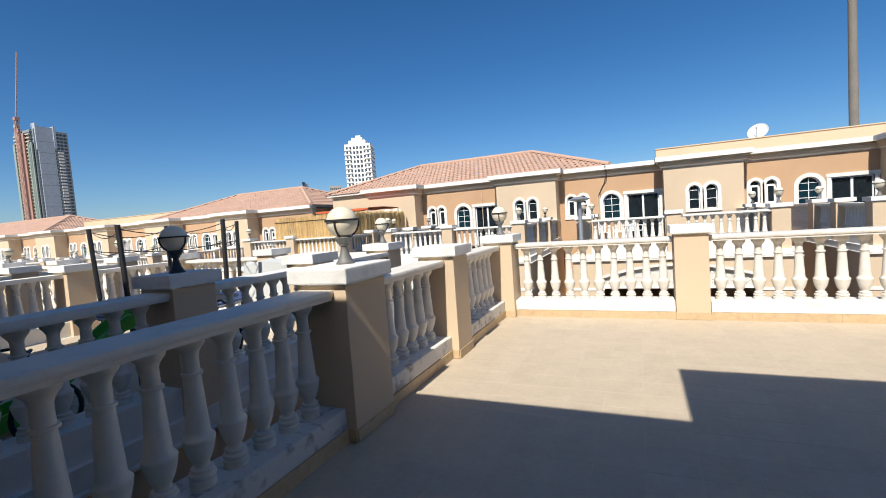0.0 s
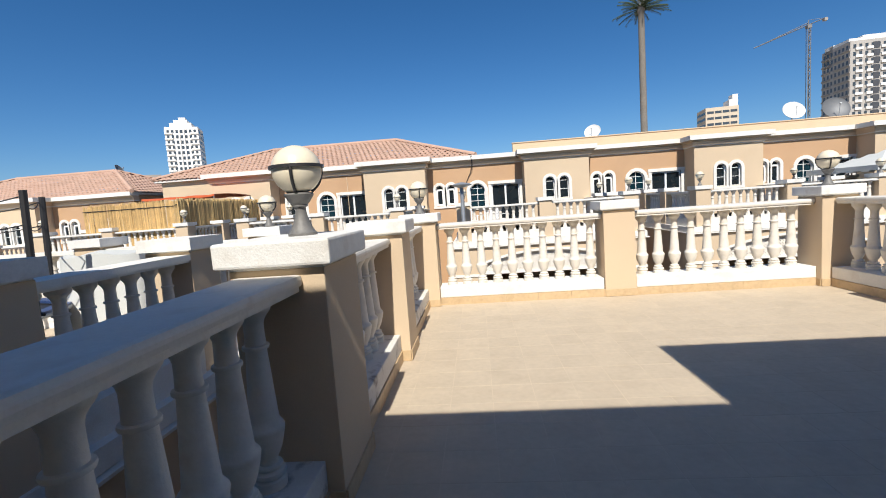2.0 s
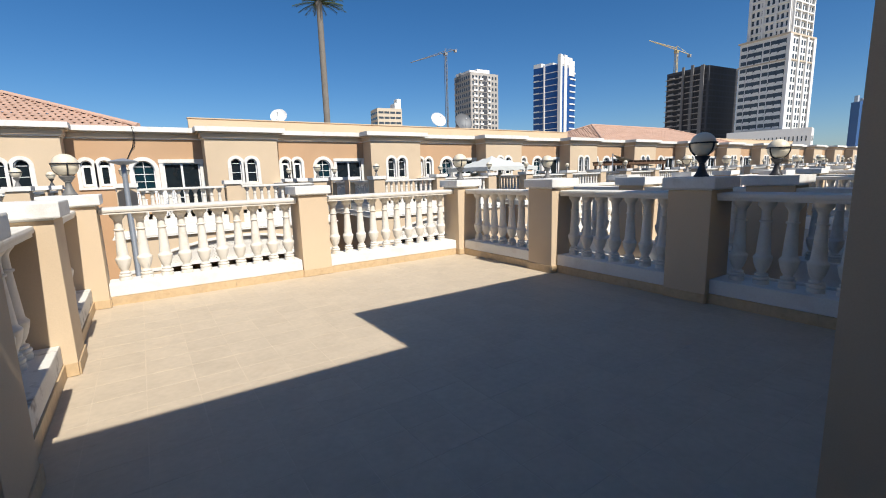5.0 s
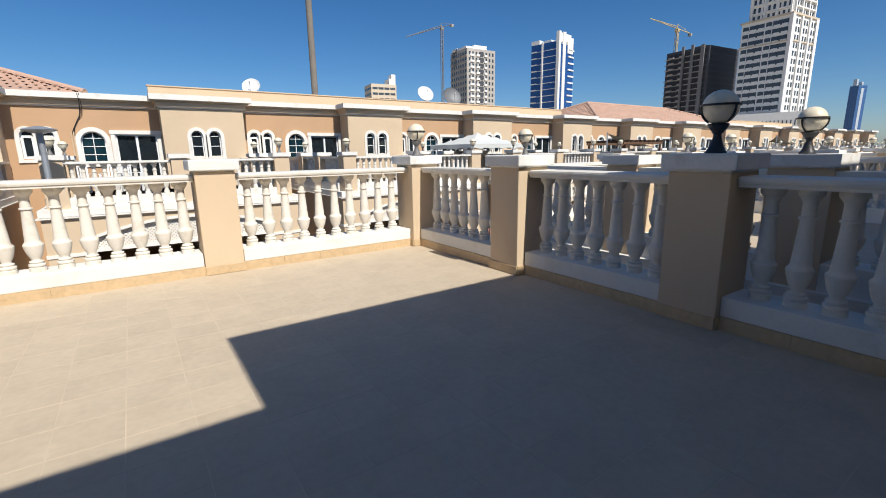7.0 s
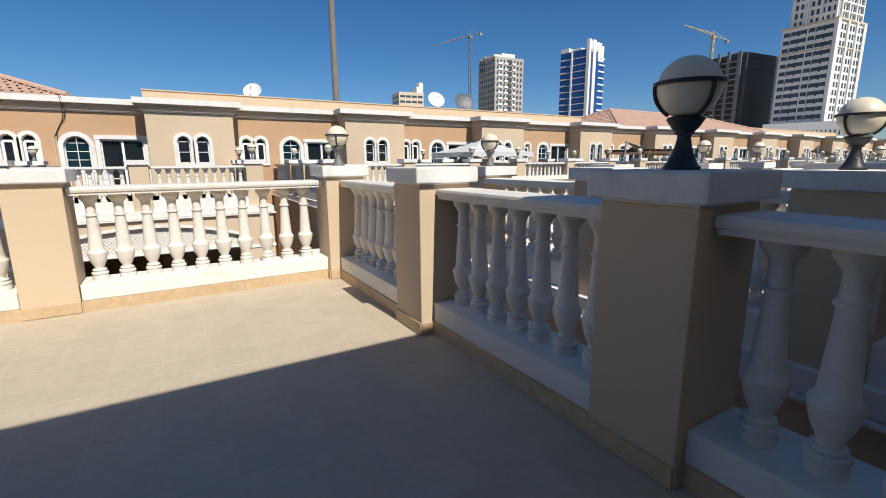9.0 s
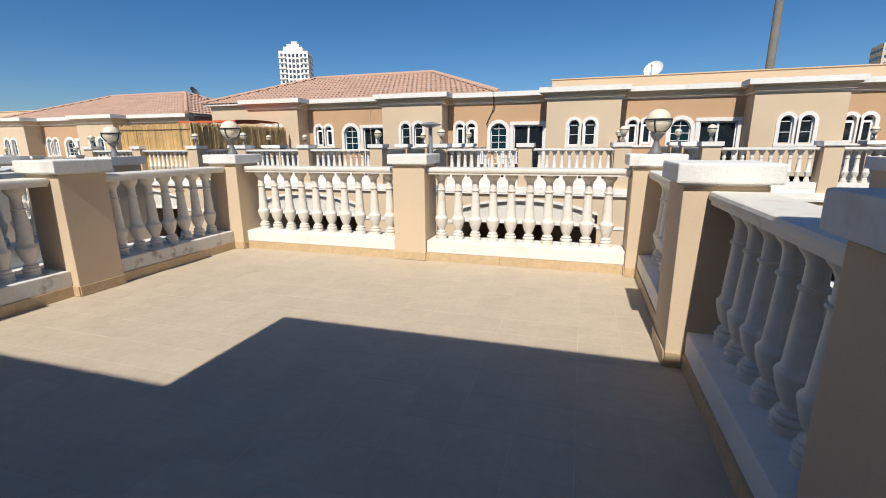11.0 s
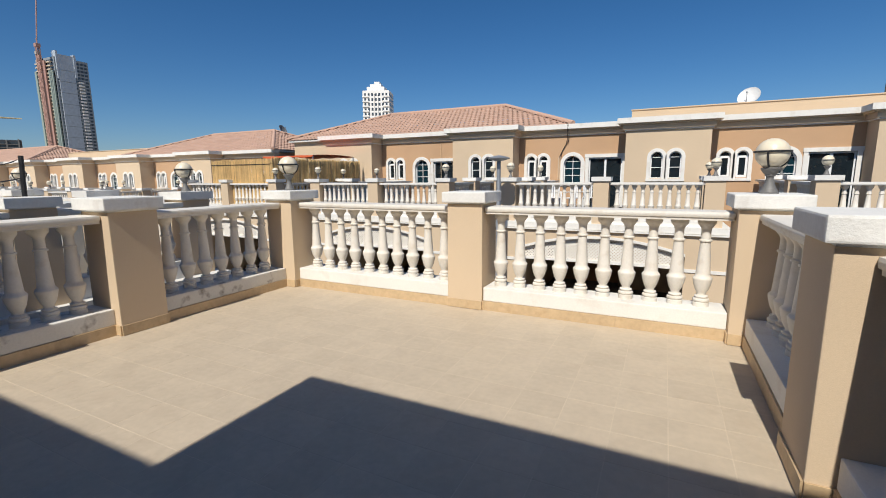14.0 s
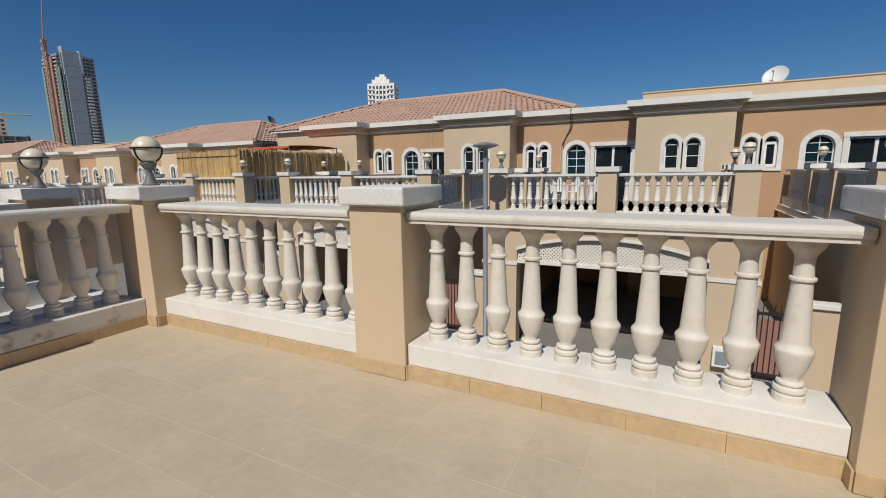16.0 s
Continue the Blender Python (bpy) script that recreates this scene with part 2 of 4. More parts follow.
def mesh_of(bm, name, mat, smooth=False):
    """A mesh that several pieces share."""
    me = bpy.data.meshes.new(name)
    bmesh.ops.recalc_face_normals(bm, faces=bm.faces)
    bm.to_mesh(me)
    bm.free()
    me.materials.append(mat)
    if smooth:
        me.polygons.foreach_set("use_smooth", [True] * len(me.polygons))
        me.set_sharp_from_angle(angle=radians(38))
    return me


# ---- balustrades, pillars and lamps ----
PITCH = 7.2                      # one terraced house
HALF = 2.665                     # half the width between the outer faces, less a pillar's half
POST = {-1: ((2.665, 2.55, .255), (2.65, 4.40, .21)), 1: ((2.705, 2.555, .21), (2.625, 4.45, .21))}   # side pillars: centre and half depth
SIDE = {-1: (2.70, 2.69, 2.66), 1: (2.725, 2.69, 2.63)}   # centre lines of the side parapets, run by run
CORNER = (2.555, 6.402)          # centres of the corner pillars, which stand further in
FRONT = 6.445                    # centre line of the front parapet
PW = 0.21                        # half a pillar
RAIL, RAIL_LOW, PLINTH, CAP_LOW, CAP = 1.075, 1.005, 0.24, 1.115, 1.225

PROFILE = [(.064, 0), (.064, .038), (.058, .041), (.056, .045), (.063, .051), (.066, .061), (.063, .071), (.050, .075), (.047, .079), (.053, .084),
           (.055, .091), (.052, .098), (.038, .102), (.036, .112), (.038, .122), (.049, .142), (.060, .170), (.070, .208), (.076, .240), (.0775, .252),
           (.073, .260), (.0595, .276), (.057, .295), (.040, .568), (.040, .573), (.050, .575), (.052, .582), (.050, .589), (.040, .592), (.038, .64),
           (.038, .672), (.043, .690), (.054, .708), (.066, .722), (.071, .732), (.072, .765)]
FAR_PROFILE = [PROFILE[i] for i in (0, 5, 8, 10, 14, 16, 19, 21, 23, 26, 29, 30, 33, 35)]
BAL_NEAR = mesh_of(lathe(bmesh.new(), PROFILE, 22), "baluster", CREAM, True)
BAL_MID = mesh_of(lathe(bmesh.new(), PROFILE, 12), "baluster", CREAM, True)
BAL_FAR = mesh_of(lathe(bmesh.new(), FAR_PROFILE, 8, caps=False), "baluster", CREAM, True)


def pillar(m, detail, group, label="square beige stucco pillar with a rough white cap", hx=PW, hy=PW):
    """A square stucco post on a tile skirting, with an overhanging cap."""
    root = thing("pillar", m, label, "pillar", group)
    bv = 0.012 if detail == 2 else 0.0
    part("post", boxes(((-hx, hx), (-hy, hy), (-0.28, CAP_LOW - 0.015)), bevel=bv * 0.6), STUCCO, root)
    bm = boxes(((-hx + .004, hx - .004), (-hy + .004, hy - .004), (CAP_LOW - 0.015, CAP_LOW)))
    box(bm, (-hx - .045, hx + .045), (-hy - .045, hy + .045), (CAP_LOW, CAP), bevel=bv)
    part("cap", bm, CAPWHITE, root, "rough white painted cap")
    if detail == 2:
        t = 0.012
        for sx, sy in ((1, 0), (-1, 0), (0, 1), (0, -1)):
            a, b = ((hx + .001) * sx, (hx + t) * sx), ((hy + .001) * sy, (hy + t) * sy)
            part("skirting_tile", boxes((a if sx else (-hx, hx), b if sy else (-hy, hy), (0.004, 0.095)), bevel=0.002), SKIRT, root)
    return root


def globe_lamp(m, dark=True, detail=2, group="globe lamps on the pillars", label=""):
    """An opal globe in a three-armed cradle on a waisted cast foot."""
    lab = label or ("yellowed opal globe lamp on a %s cast-iron foot" % ("black" if dark else "bleached grey"))
    root = thing("globe_lamp", m, lab, "lamp", group)
    iron = IRON if dark else GREYIRON
    s = {2: 32, 1: 18, 0: 10}[detail]
    part("foot", lathe(bmesh.new(), [(.068, 0), (.068, .012), (.061, .018), (.052, .034), (.040, .062), (.031, .092), (.025, .122), (.027, .136), (.037, .140), (.037, .150), (.046, .158), (.058, .176), (.070, .196), (.063, .204)], max(8, s)), iron, root, smooth=True)
    r = 0.116
    prof = [(r * math.sin(a), 0.314 - r * math.cos(a)) for a in np.linspace(0.35, math.pi - 0.02, 10 if detail == 0 else 22)]
    part("globe", lathe(bmesh.new(), prof, s), GLOBE, root, smooth=True)
    ring = [(r + .002, .320), (r + .012, .320), (r + .012, .334), (r + .002, .334), (r + .002, .320)]
    part("ring", lathe(bmesh.new(), ring, s, caps=False), IRON, root, smooth=True)
    if detail:
        for k in range(3):
            bm = bmesh.new()
            an = math.radians(120 * k + 25)
            pts = []
            for a in np.linspace(0.55, 1.62, 8):
                rr = (r + .006) * math.sin(a)
                pts.append((rr * math.cos(an), rr * math.sin(an), 0.314 - (r + .006) * math.cos(a)))
            part("cradle_arm", sweep(bm, pts, 0.0075, 6), IRON, root, smooth=True)
    return root


def balustrade(m, length, starts, step, count, detail, group, inner=1, worn=False):
    """A run of turned balusters between a plinth and a rail, along local x; local +y is the terrace side times inner."""
    root = thing("balustrade", m, "cream cast-stone balustrade with turned balusters on a white plinth", "balustrade", group)
    bv = 0.02 if detail == 2 else 0.0
    part("rail", boxes(((0.002, length - .002), (-.15, .15), (RAIL_LOW + .018, RAIL)), ((0.003, length - .003), (-.135, .135), (RAIL_LOW, RAIL_LOW + .018)), bevel=bv), WHITE if detail < 2 else CREAM, root)
    part("plinth", boxes(((0.002, length - .002), (-.17, .17), (0.098, PLINTH)), bevel=bv * 0.5), PEEL if worn else WHITE, root, "white plinth with peeling, blackened paint" if worn else "")
    part("kerb", boxes(((0.002, length - .002), (-.165, .165), (-0.28, 0.098))), WHITE if detail < 2 else STUCCO, root)
    me = (BAL_FAR, BAL_MID, BAL_NEAR)[detail]
    for i in range(count):
        shared("baluster", me, root, pose(starts + step * i, 0, PLINTH - 0.002, 0, 0, 17 * i))
    if detail == 2:
        n = max(1, round(length / 0.45))
        for i in range(n):
            part("skirting_tile", boxes(((length * i / n + .0008, length * (i + 1) / n - .0008), (inner * .166, inner * .180), (0.0, 0.097)), bevel=0.001), SKIRT, root)
    return root


def terrace(x0, facing, y0, z0, detail, lamps=True, house_end=-0.27, group="terrace", side_detail=None):
    """The parapets of one roof terrace: three front pillars, two more on each side, lamps on four of them."""
    sd = side_detail or (detail, detail)
    def at(x, y, rz=0):
        return pose(x0 + x, y0 + facing * y, z0, 0, 0, rz)
    g = group
    cx, cy = CORNER
    for x, y, hx in ((-cx, cy, PW), (-0.02, FRONT + .019, 0.195), (cx, cy, PW)):
        pillar(at(x, y), detail, g + " pillars", hx=hx)
    for s, d in ((-1, sd[0]), (1, sd[1])):
        for x, y, hy in POST[s]:
            pillar(at(s * x, y), d, g + " pillars", hy=hy)
    # front runs
    xin, xout = 0.18, cx - PW
    L = xout - xin
    for s, first in ((-1, 0.16), (1, 0.135)):
        xa = xin if s > 0 else -xout
        ln = L if s > 0 else xout - .22
        if facing > 0:
            balustrade(at(xa, FRONT), ln, first, 0.2045, 10, detail, g + " balustrades", inner=-1)
        else:
            balustrade(at(xa + ln, FRONT, 180), ln, first, 0.2045, 10, detail, g + " balustrades", inner=-1)
    # side runs, from the house outwards
    for s, d in ((-1, sd[0]), (1, sd[1])):
        (_, y2, h2), (_, y4, h4) = POST[s]
        for run, (ya, yb) in enumerate(((house_end, y2 - h2), (y2 + h2, y4 - h4), (y4 + h4, cy - PW))):
            ln = yb - ya
            n = int(ln / 0.2)
            step = 0.204 if ya == house_end else 0.2
            first = ln - 0.17 - step * (n - 1) if ya == house_end else (ln - (n - 1) * step) / 2
            if facing > 0:
                balustrade(at(s * SIDE[s][run], ya, 90), ln, first, step, n, d, g + " balustrades", inner=s, worn=(d == 2 and s < 0))
            else:
                balustrade(at(s * SIDE[s][run], ya, -90), ln, first, step, n, d, g + " balustrades", inner=-s)
    if lamps:
        for x, y, dark in ((-POST[-1][0][0] + .02, POST[-1][0][1] + .03, facing > 0 and x0 > 1), (POST[1][0][0], POST[1][0][1], True), (-cx, cy, False), (cx, cy, False)):
            dd = sd[0] if x < 0 else sd[1]
            globe_lamp(at(x, y) @ pose(0, 0, CAP, 0, 0, 40 * x), dark, max(dd, 1 if detail else 0))


def terrace_base(x0, facing, y0, z0, depth_lo, opening=True, house_end=-0.40):
    """The carport under a terrace: slab with a white fascia, walls, and an arched opening with a lattice over it."""
    root = thing("carport", pose(x0, y0, z0), "beige carport with a shallow arch and carved lattice", "carport", "carports")
    F = FRONT + PW + .065
    W = HALF + PW + .04
    def y(a, b):
        return (facing * a, facing * b)
    fx = 0.03
    part("slab", boxes(((-W - fx, W + fx), y(house_end, F + fx), (-0.16, -0.004)), ((-W - fx - .05, W + fx + .05), y(house_end, F + fx + .05), (-0.205, -0.18)), ((-W - .01, W + .01), y(house_end, F + .01), (-0.18, -0.16))), WHITE, root, "white slab edge with a thin moulding")
    # front wall with arch
    lo = depth_lo - z0
    span, spring, crown, sill = 2.03, -0.74, -0.40, -1.02
    bm = bmesh.new()
    box(bm, (-W, -span), y(F - .3, F), (lo, -0.205))
    box(bm, (span, W), y(F - .3, F), (lo, -0.205))
    n = 18
    xs = np.linspace(-span, span, n + 1)
    zc = lambda x: spring + (crown - spring) * (1 - min(1, abs(x) / span) ** 2)
    for a, b in zip(xs, xs[1:]):
        p = [(a, zc(a)), (b, zc(b)), (b, -0.205), (a, -0.205)]
        fr = [bm.verts.new((u, facing * F, z)) for u, z in p]
        bk = [bm.verts.new((u, facing * (F - .3), z)) for u, z in p]
        bm.faces.new(fr); bm.faces.new(bk[::-1])
        bm.faces.new((fr[0], bk[0], bk[1], fr[1]))
    for s in (-1, 1):
        box(bm, (s * (W - .25), s * W), y(house_end, F - .3), (lo, -0.205))
    part("wall", bm, STUCCO, root)
    # lattice panel, pierced by rows of small holes, under the arch
    bm = bmesh.new()
    pitch = 0.085
    nx = int(2 * span / pitch)
    for i in range(nx):
        xa = -span + i * pitch
        top = min(zc(xa), zc(xa + pitch))
        k = 0
        z = sill + 0.02
        while z < top + .05:
            c = pitch * 0.5
            w = 0.018
            cx, cz = xa + c, z + c
            for q in range(2):
                dx = c if q == 0 else -c
                a, b = Vector((cx - dx, 0, cz - c)), Vector((cx + dx, 0, cz + c))
                nrm = Vector((-(b - a).z, 0, (b - a).x)).normalized() * w
                vs = [bm.verts.new((p.x, facing * (F - .10 + q * .004), p.z)) for p in (a - nrm, b - nrm, b + nrm, a + nrm)]
                bm.faces.new(vs)
            vs = [bm.verts.new((cx + .034 * math.cos(t), facing * (F - .09), cz + .034 * math.sin(t))) for t in np.linspace(0, 2 * math.pi, 7)[:6]]
            bm.faces.new(vs)
            z += pitch
    tagged(part("lattice", bm, LATTICE, root, "carved star-pattern lattice"), kind="stuff")
    bm = boxes(((-span, span), y(F - .16, F - .03), (sill - .05, sill + .02)), ((span - .02, W + .02), y(F - .3, F + .025), (sill - .10, sill - .02)), ((-W - .02, -span + .02), y(F - .3, F + .025), (sill - .10, sill - .02)))
    for a, b in zip(xs, xs[1:]):
        p = [(a, zc(a)), (b, zc(b)), (b, zc(b) + .07), (a, zc(a) + .07)]
        fr = [bm.verts.new((u, facing * (F + .02), z)) for u, z in p]
        bk = [bm.verts.new((u, facing * (F - .05), z)) for u, z in p]
        bm.faces.new(fr); bm.faces.new(bk[::-1])
        bm.faces.new((fr[0], bk[0], bk[1], fr[1])); bm.faces.new((fr[3], fr[2], bk[2], bk[3]))
    part("lintel", bm, WHITE, root, "white lintel and imposts")
    return root


# ---- houses ----
def wall_cells(bm, us, u1, z0, z1, holes, d0, d1, f):
    """A wall from us to u1 with rectangular openings (ua, ub, za, zb), thickness d0 to d1."""
    cuts = sorted({us, u1, *[h[0] for h in holes], *[h[1] for h in holes]})
    levels = sorted({z0, z1, *[h[2] for h in holes if h[2] > z0], *[h[3] for h in holes]})
    for a, b in zip(cuts, cuts[1:]):
        for za, zb in zip(levels, levels[1:]):
            if not any(h[0] < (a + b) / 2 < h[1] and h[2] < (za + zb) / 2 < h[3] for h in holes):
                box(bm, (a, b), (f * d0, f * d1), (za, zb))
    bmesh.ops.remove_doubles(bm, verts=bm.verts, dist=1e-4)


def arch_points(uc, z0, spring, r, n=14):
    pts = [(uc - r, z0)] + [(uc - r * math.cos(t), spring + r * math.sin(t)) for t in np.linspace(0, math.pi, n)] + [(uc + r, z0)]
    return pts


def arch_ring(bm, uc, z0, spring, r, w, da, db, f):
    inner, outer = arch_points(uc, z0, spring, r), arch_points(uc, z0, spring, r + w)
    vi = [[bm.verts.new((u, f * d, z)) for u, z in inner] for d in (da, db)]
    vo = [[bm.verts.new((u, f * d, z)) for u, z in outer] for d in (da, db)]
    for i in range(len(inner) - 1):
        for q in ((vi[1][i], vi[1][i + 1], vo[1][i + 1], vo[1][i]), (vi[0][i], vi[0][i + 1], vi[1][i + 1], vi[1][i]), (vo[0][i], vo[0][i + 1], vo[1][i + 1], vo[1][i])):
            bm.faces.new(q)


def arch_window(root, centres, z0, top, r, w, d, f, pane_mat, bars, gap=0.0):
    bm = bmesh.new()
    spring = top - w - r
    for c in centres:
        arch_ring(bm, c, z0 + .10, spring, r, w, d - .16, d + .035, f)
    box(bm, (centres[0] - r - w - .01, centres[-1] + r + w + .01), (f * (d - .16), f * (d + .05)), (z0, z0 + .10))
    win = part("window", bm, WHITE, root, "white moulded arched surround")
    for c in centres:
        vs = bmesh.new()
        vs.faces.new([vs.verts.new((u, f * (d - .13), z)) for u, z in arch_points(c, z0 + .09, spring, r + .01)])
        part("pane", vs, pane_mat, win, "dark reflecting window pane")
        fb = bmesh.new()
        arch_ring(fb, c, z0 + .10, spring, r - .035, .035, d - .13, d - .09, f)
        box(fb, (c - r, c + r), (f * (d - .13), f * (d - .09)), (z0 + .10, z0 + .14))
        t = .011
        if bars == "grid":
            box(fb, (c - t, c + t), (f * (d - .125), f * (d - .10)), (z0 + .14, spring + r - .03))
            for k in (1, 2, 3):
                zz = z0 + .14 + (spring + r * .35 - z0 - .14) * k / 3
                box(fb, (c - r + .03, c + r - .03), (f * (d - .124), f * (d - .101)), (zz - t, zz + t))
        elif bars == "rows":
            for k in (1, 2):
                zz = z0 + .14 + (spring - z0 - .14) * k / 2.0
                box(fb, (c - r + .03, c + r - .03), (f * (d - .124), f * (d - .101)), (zz - t, zz + t))
        else:
            zz = spring - .04
            box(fb, (c - r + .03, c + r - .03), (f * (d - .128), f * (d - .085)), (zz - .04, zz + .04))
            box(fb, (c - r + .03, c - r + .075), (f * (d - .128), f * (d - .085)), (z0 + .14, zz))
            box(fb, (c + r - .075, c + r - .03), (f * (d - .128), f * (d - .085)), (z0 + .14, zz))
            box(fb, (c - r + .03, c + r - .03), (f * (d - .128), f * (d - .085)), (z0 + .14, z0 + .21))
        part("window_frame", fb, UPVC, win)


def cornice(bm_w, bm_b, u0, u1, d, f, ends, base, lift=0.0):
    """Stepped cornice along a wall face at depth d; ends: how far it returns at each end."""
    for o, za, zb, bm in ((.05, 3.16, 3.21, bm_w), (.11, 3.21, 3.37, bm_b), (.20, 3.37, 3.43, bm_b), (.30, 3.43, 3.62, bm_w)):
        box(bm, (u0 - o * ends[0], u1 + o * ends[1]), (f * base, f * (d + o)), (za + lift, zb + lift))


def house(m, f, detail_label="beige two-storey terraced house with a projecting bay", d=0.92, lift=0.0, eave=0.0):
    """One terraced house above its terrace: projecting bay, recess with arched windows and a sliding door."""
    root = thing("terraced_house", m, detail_label, "house", "terraced houses")
    bay0, bay1, lo, hi = 0.10, 2.90, -3.2, 3.2 + lift
    arch2 = [(0.99, 1.40, 1.42, 2.36), (1.60, 2.01, 1.42, 2.36)]
    bm = bmesh.new()
    wall_cells(bm, bay0, bay1, lo, hi, arch2, d - .25, d, f)
    part("bay_wall", bm, STUCCO, root, "light beige stucco bay")
    part("bay_cheek", boxes(((bay0, bay0 + .25), (f * -.3, f * (d - .25)), (lo, hi))), STUCCO, root)
    part("bay_cheek", boxes(((bay1 - .25, bay1), (f * -.3, f * (d - .25)), (lo, hi))), STUCCO, root)
    bm = bmesh.new()
    wall_cells(bm, bay1, bay0 + PITCH, lo, hi, [(3.26, 3.62, 1.42, 2.36), (3.80, 4.16, 1.42, 2.36), (4.84, 5.56, 1.22, 2.32), (5.86, 7.14, 0.0, 2.26)], -.25, 0.0, f)
    part("recess_wall", bm, TAN, root, "tan stucco recess")
    # rooms behind the glass, dark and empty
    part("room_shell", boxes(((bay0, bay0 + PITCH), (f * -4.2, f * -4.0), (lo, hi)), ((bay0, bay0 + PITCH), (f * -4.0, f * -.3), (-.3, -.02)), ((bay0, bay0 + PITCH), (f * -4.0, f * -.26), (2.95, 3.15))), TAN, root)
    arch_window(root, (1.195, 1.805), 1.30, 2.50, .20, .125, d, f, PANE, "rows")
    arch_window(root, (3.44, 3.98), 1.30, 2.50, .175, .125, 0.0, f, PANE, "vent")
    arch_window(root, (5.20,), 1.12, 2.50, .355, .15, 0.0, f, PANE_BLUE, "grid")
    bm = boxes(((5.72, 5.86), (f * -.16, f * .035), (0, 2.40)), ((7.14, 7.28), (f * -.16, f * .035), (0, 2.40)), ((5.70, 7.30), (f * -.16, f * .05), (2.26, 2.40)))
    dr = part("sliding_door", bm, WHITE, root, "white surround of a sliding glass door")
    part("pane", boxes(((5.88, 6.50), (f * -.13, f * -.12), (0.06, 2.24))), PANE, dr)
    part("pane", boxes(((6.50, 7.12), (f * -.10, f * -.09), (0.06, 2.24))), PANE, dr)
    part("door_frame", boxes(((5.86, 5.91), (f * -.14, f * -.06), (0, 2.26)), ((7.09, 7.14), (f * -.14, f * -.06), (0, 2.26)), ((6.46, 6.54), (f * -.14, f * -.06), (0, 2.20)), ((5.91, 7.09), (f * -.14, f * -.06), (2.20, 2.26)), ((5.91, 7.09), (f * -.14, f * -.06), (0, .06))), UPVC, dr)
    bw, bb = bmesh.new(), bmesh.new()
    cornice(bw, bb, bay0, bay1, d, f, (1, 1), -.3, lift)
    cornice(bw, bb, bay1 - .06, bay0 + PITCH + .06, eave, f, (0, 0), -.29, lift + .004)
    part("cornice", bw, WHITE, root, "white moulded cornice")
    part("cornice_cove", bb, STUCCO, root)
    part("roof_slab", boxes(((bay0, bay0 + PITCH), (f * -9.0, f * -.3), (3.2 + lift, 3.4 + lift)), ((bay0 + .3, bay1 - .3), (f * -.3, f * (d - .05)), (3.3 + lift, 3.5 + lift))), STUCCO, root)
    return root


def parapet(x0, x1, y, z0, f):
    root = thing("roof_parapet", pose(x0, y, z0), "plain beige set-back roof parapet wall", "wall", "roof parapets")
    part("wall", boxes(((0, x1 - x0), (f * -.25, 0), (3.3, 4.40))), STUCCO, root)
    part("coping", boxes(((-.03, x1 - x0 + .03), (f * -.28, f * .04), (4.40, 4.44))), STUCCO, root)
    return root


def hip_roof(x0, x1, y, z0, f, depth=8.6, rise=1.6, name="hipped_roof", left_hip=True, right_hip=True):
    """A hipped roof of barrel tiles: every tile course stepped, every column rounded."""
    L = x1 - x0
    root = thing("hipped_roof", pose(x0, y, z0), "hipped roof of pale pink clay barrel tiles", "roof", "tiled roofs")
    half = depth / 2
    slope_len = math.hypot(half, rise)
    def slope(a, b, up, lh, rh, nm):
        """a, b: eave corners; up: horizontal unit inwards. Hips at the two ends if set."""
        a, b, up = Vector(a), Vector(b), Vector(up)
        along = (b - a).normalized()
        length = (b - a).length
        rows = int(slope_len / 0.36)
        bm = bmesh.new()
        period, per = 0.24, 4
        for i in range(rows):
            t0, t1 = i / rows, (i + 1) / rows
            s0, s1 = (t0 * half if lh else 0), length - (t0 * half if rh else 0)
            if s1 - s0 < .1:
                break
            n = max(1, int((s1 - s0) / period)) * per
            prev = None
            for j in range(n + 1):
                s = s0 + (s1 - s0) * j / n
                hgt = 0.045 * abs(math.sin(math.pi * j / per))
                lo_v = a + along * s + up * (t0 * half) + Vector((0, 0, t0 * rise + hgt + .045))
                hi_v = a + along * s + up * (t1 * half) + Vector((0, 0, t1 * rise + hgt + .005))
                ft_v = lo_v - Vector((0, 0, .04))
                cur = [bm.verts.new(v) for v in (ft_v, lo_v, hi_v)]
                if prev:
                    bm.faces.new((prev[0], cur[0], cur[1], prev[1]))
                    bm.faces.new((prev[1], cur[1], cur[2], prev[2]))
                prev = cur
        return tagged(part(nm, bm, ROOFTILE, root, smooth=True), kind="stuff")
    e = .25
    A, B = (0 - e, f * e, 3.58), (L + e, f * e, 3.58)
    C, D = (L + e, f * (e - depth), 3.58), (-e, f * (e - depth), 3.58)
    slope(A, B, (0, -f, 0), left_hip, right_hip, "tile_courses")
    slope(C, D, (0, f, 0), right_hip, left_hip, "tile_courses")
    if right_hip:
        slope(B, C, (-1, 0, 0), True, True, "tile_courses")
    if left_hip:
        slope(D, A, (1, 0, 0), True, True, "tile_courses")
    hl, hr = (half - e if left_hip else -e), (L - half + e if right_hip else L + e)
    bm = bmesh.new()
    yc = f * (e - half)
    zt = 3.58 + rise + .05
    tube(bm, (hl, yc, zt), (hr, yc, zt), .11, 10)
    for ok, xe, xr in ((left_hip, -e, hl), (right_hip, L + e, hr)):
        if ok:
            for ye in (f * e, f * (e - depth)):
                tube(bm, (xe, ye, 3.66), (xr, yc, zt), .10, 10)
    part("ridge_tiles", bm, ROOFTILE, root, smooth=True)
    part("soffit", boxes(((-e + .05, L + e - .05), (f * (e - depth + .05), f * (e - .05)), (3.50, 3.58))), WHITE, root)
    return root


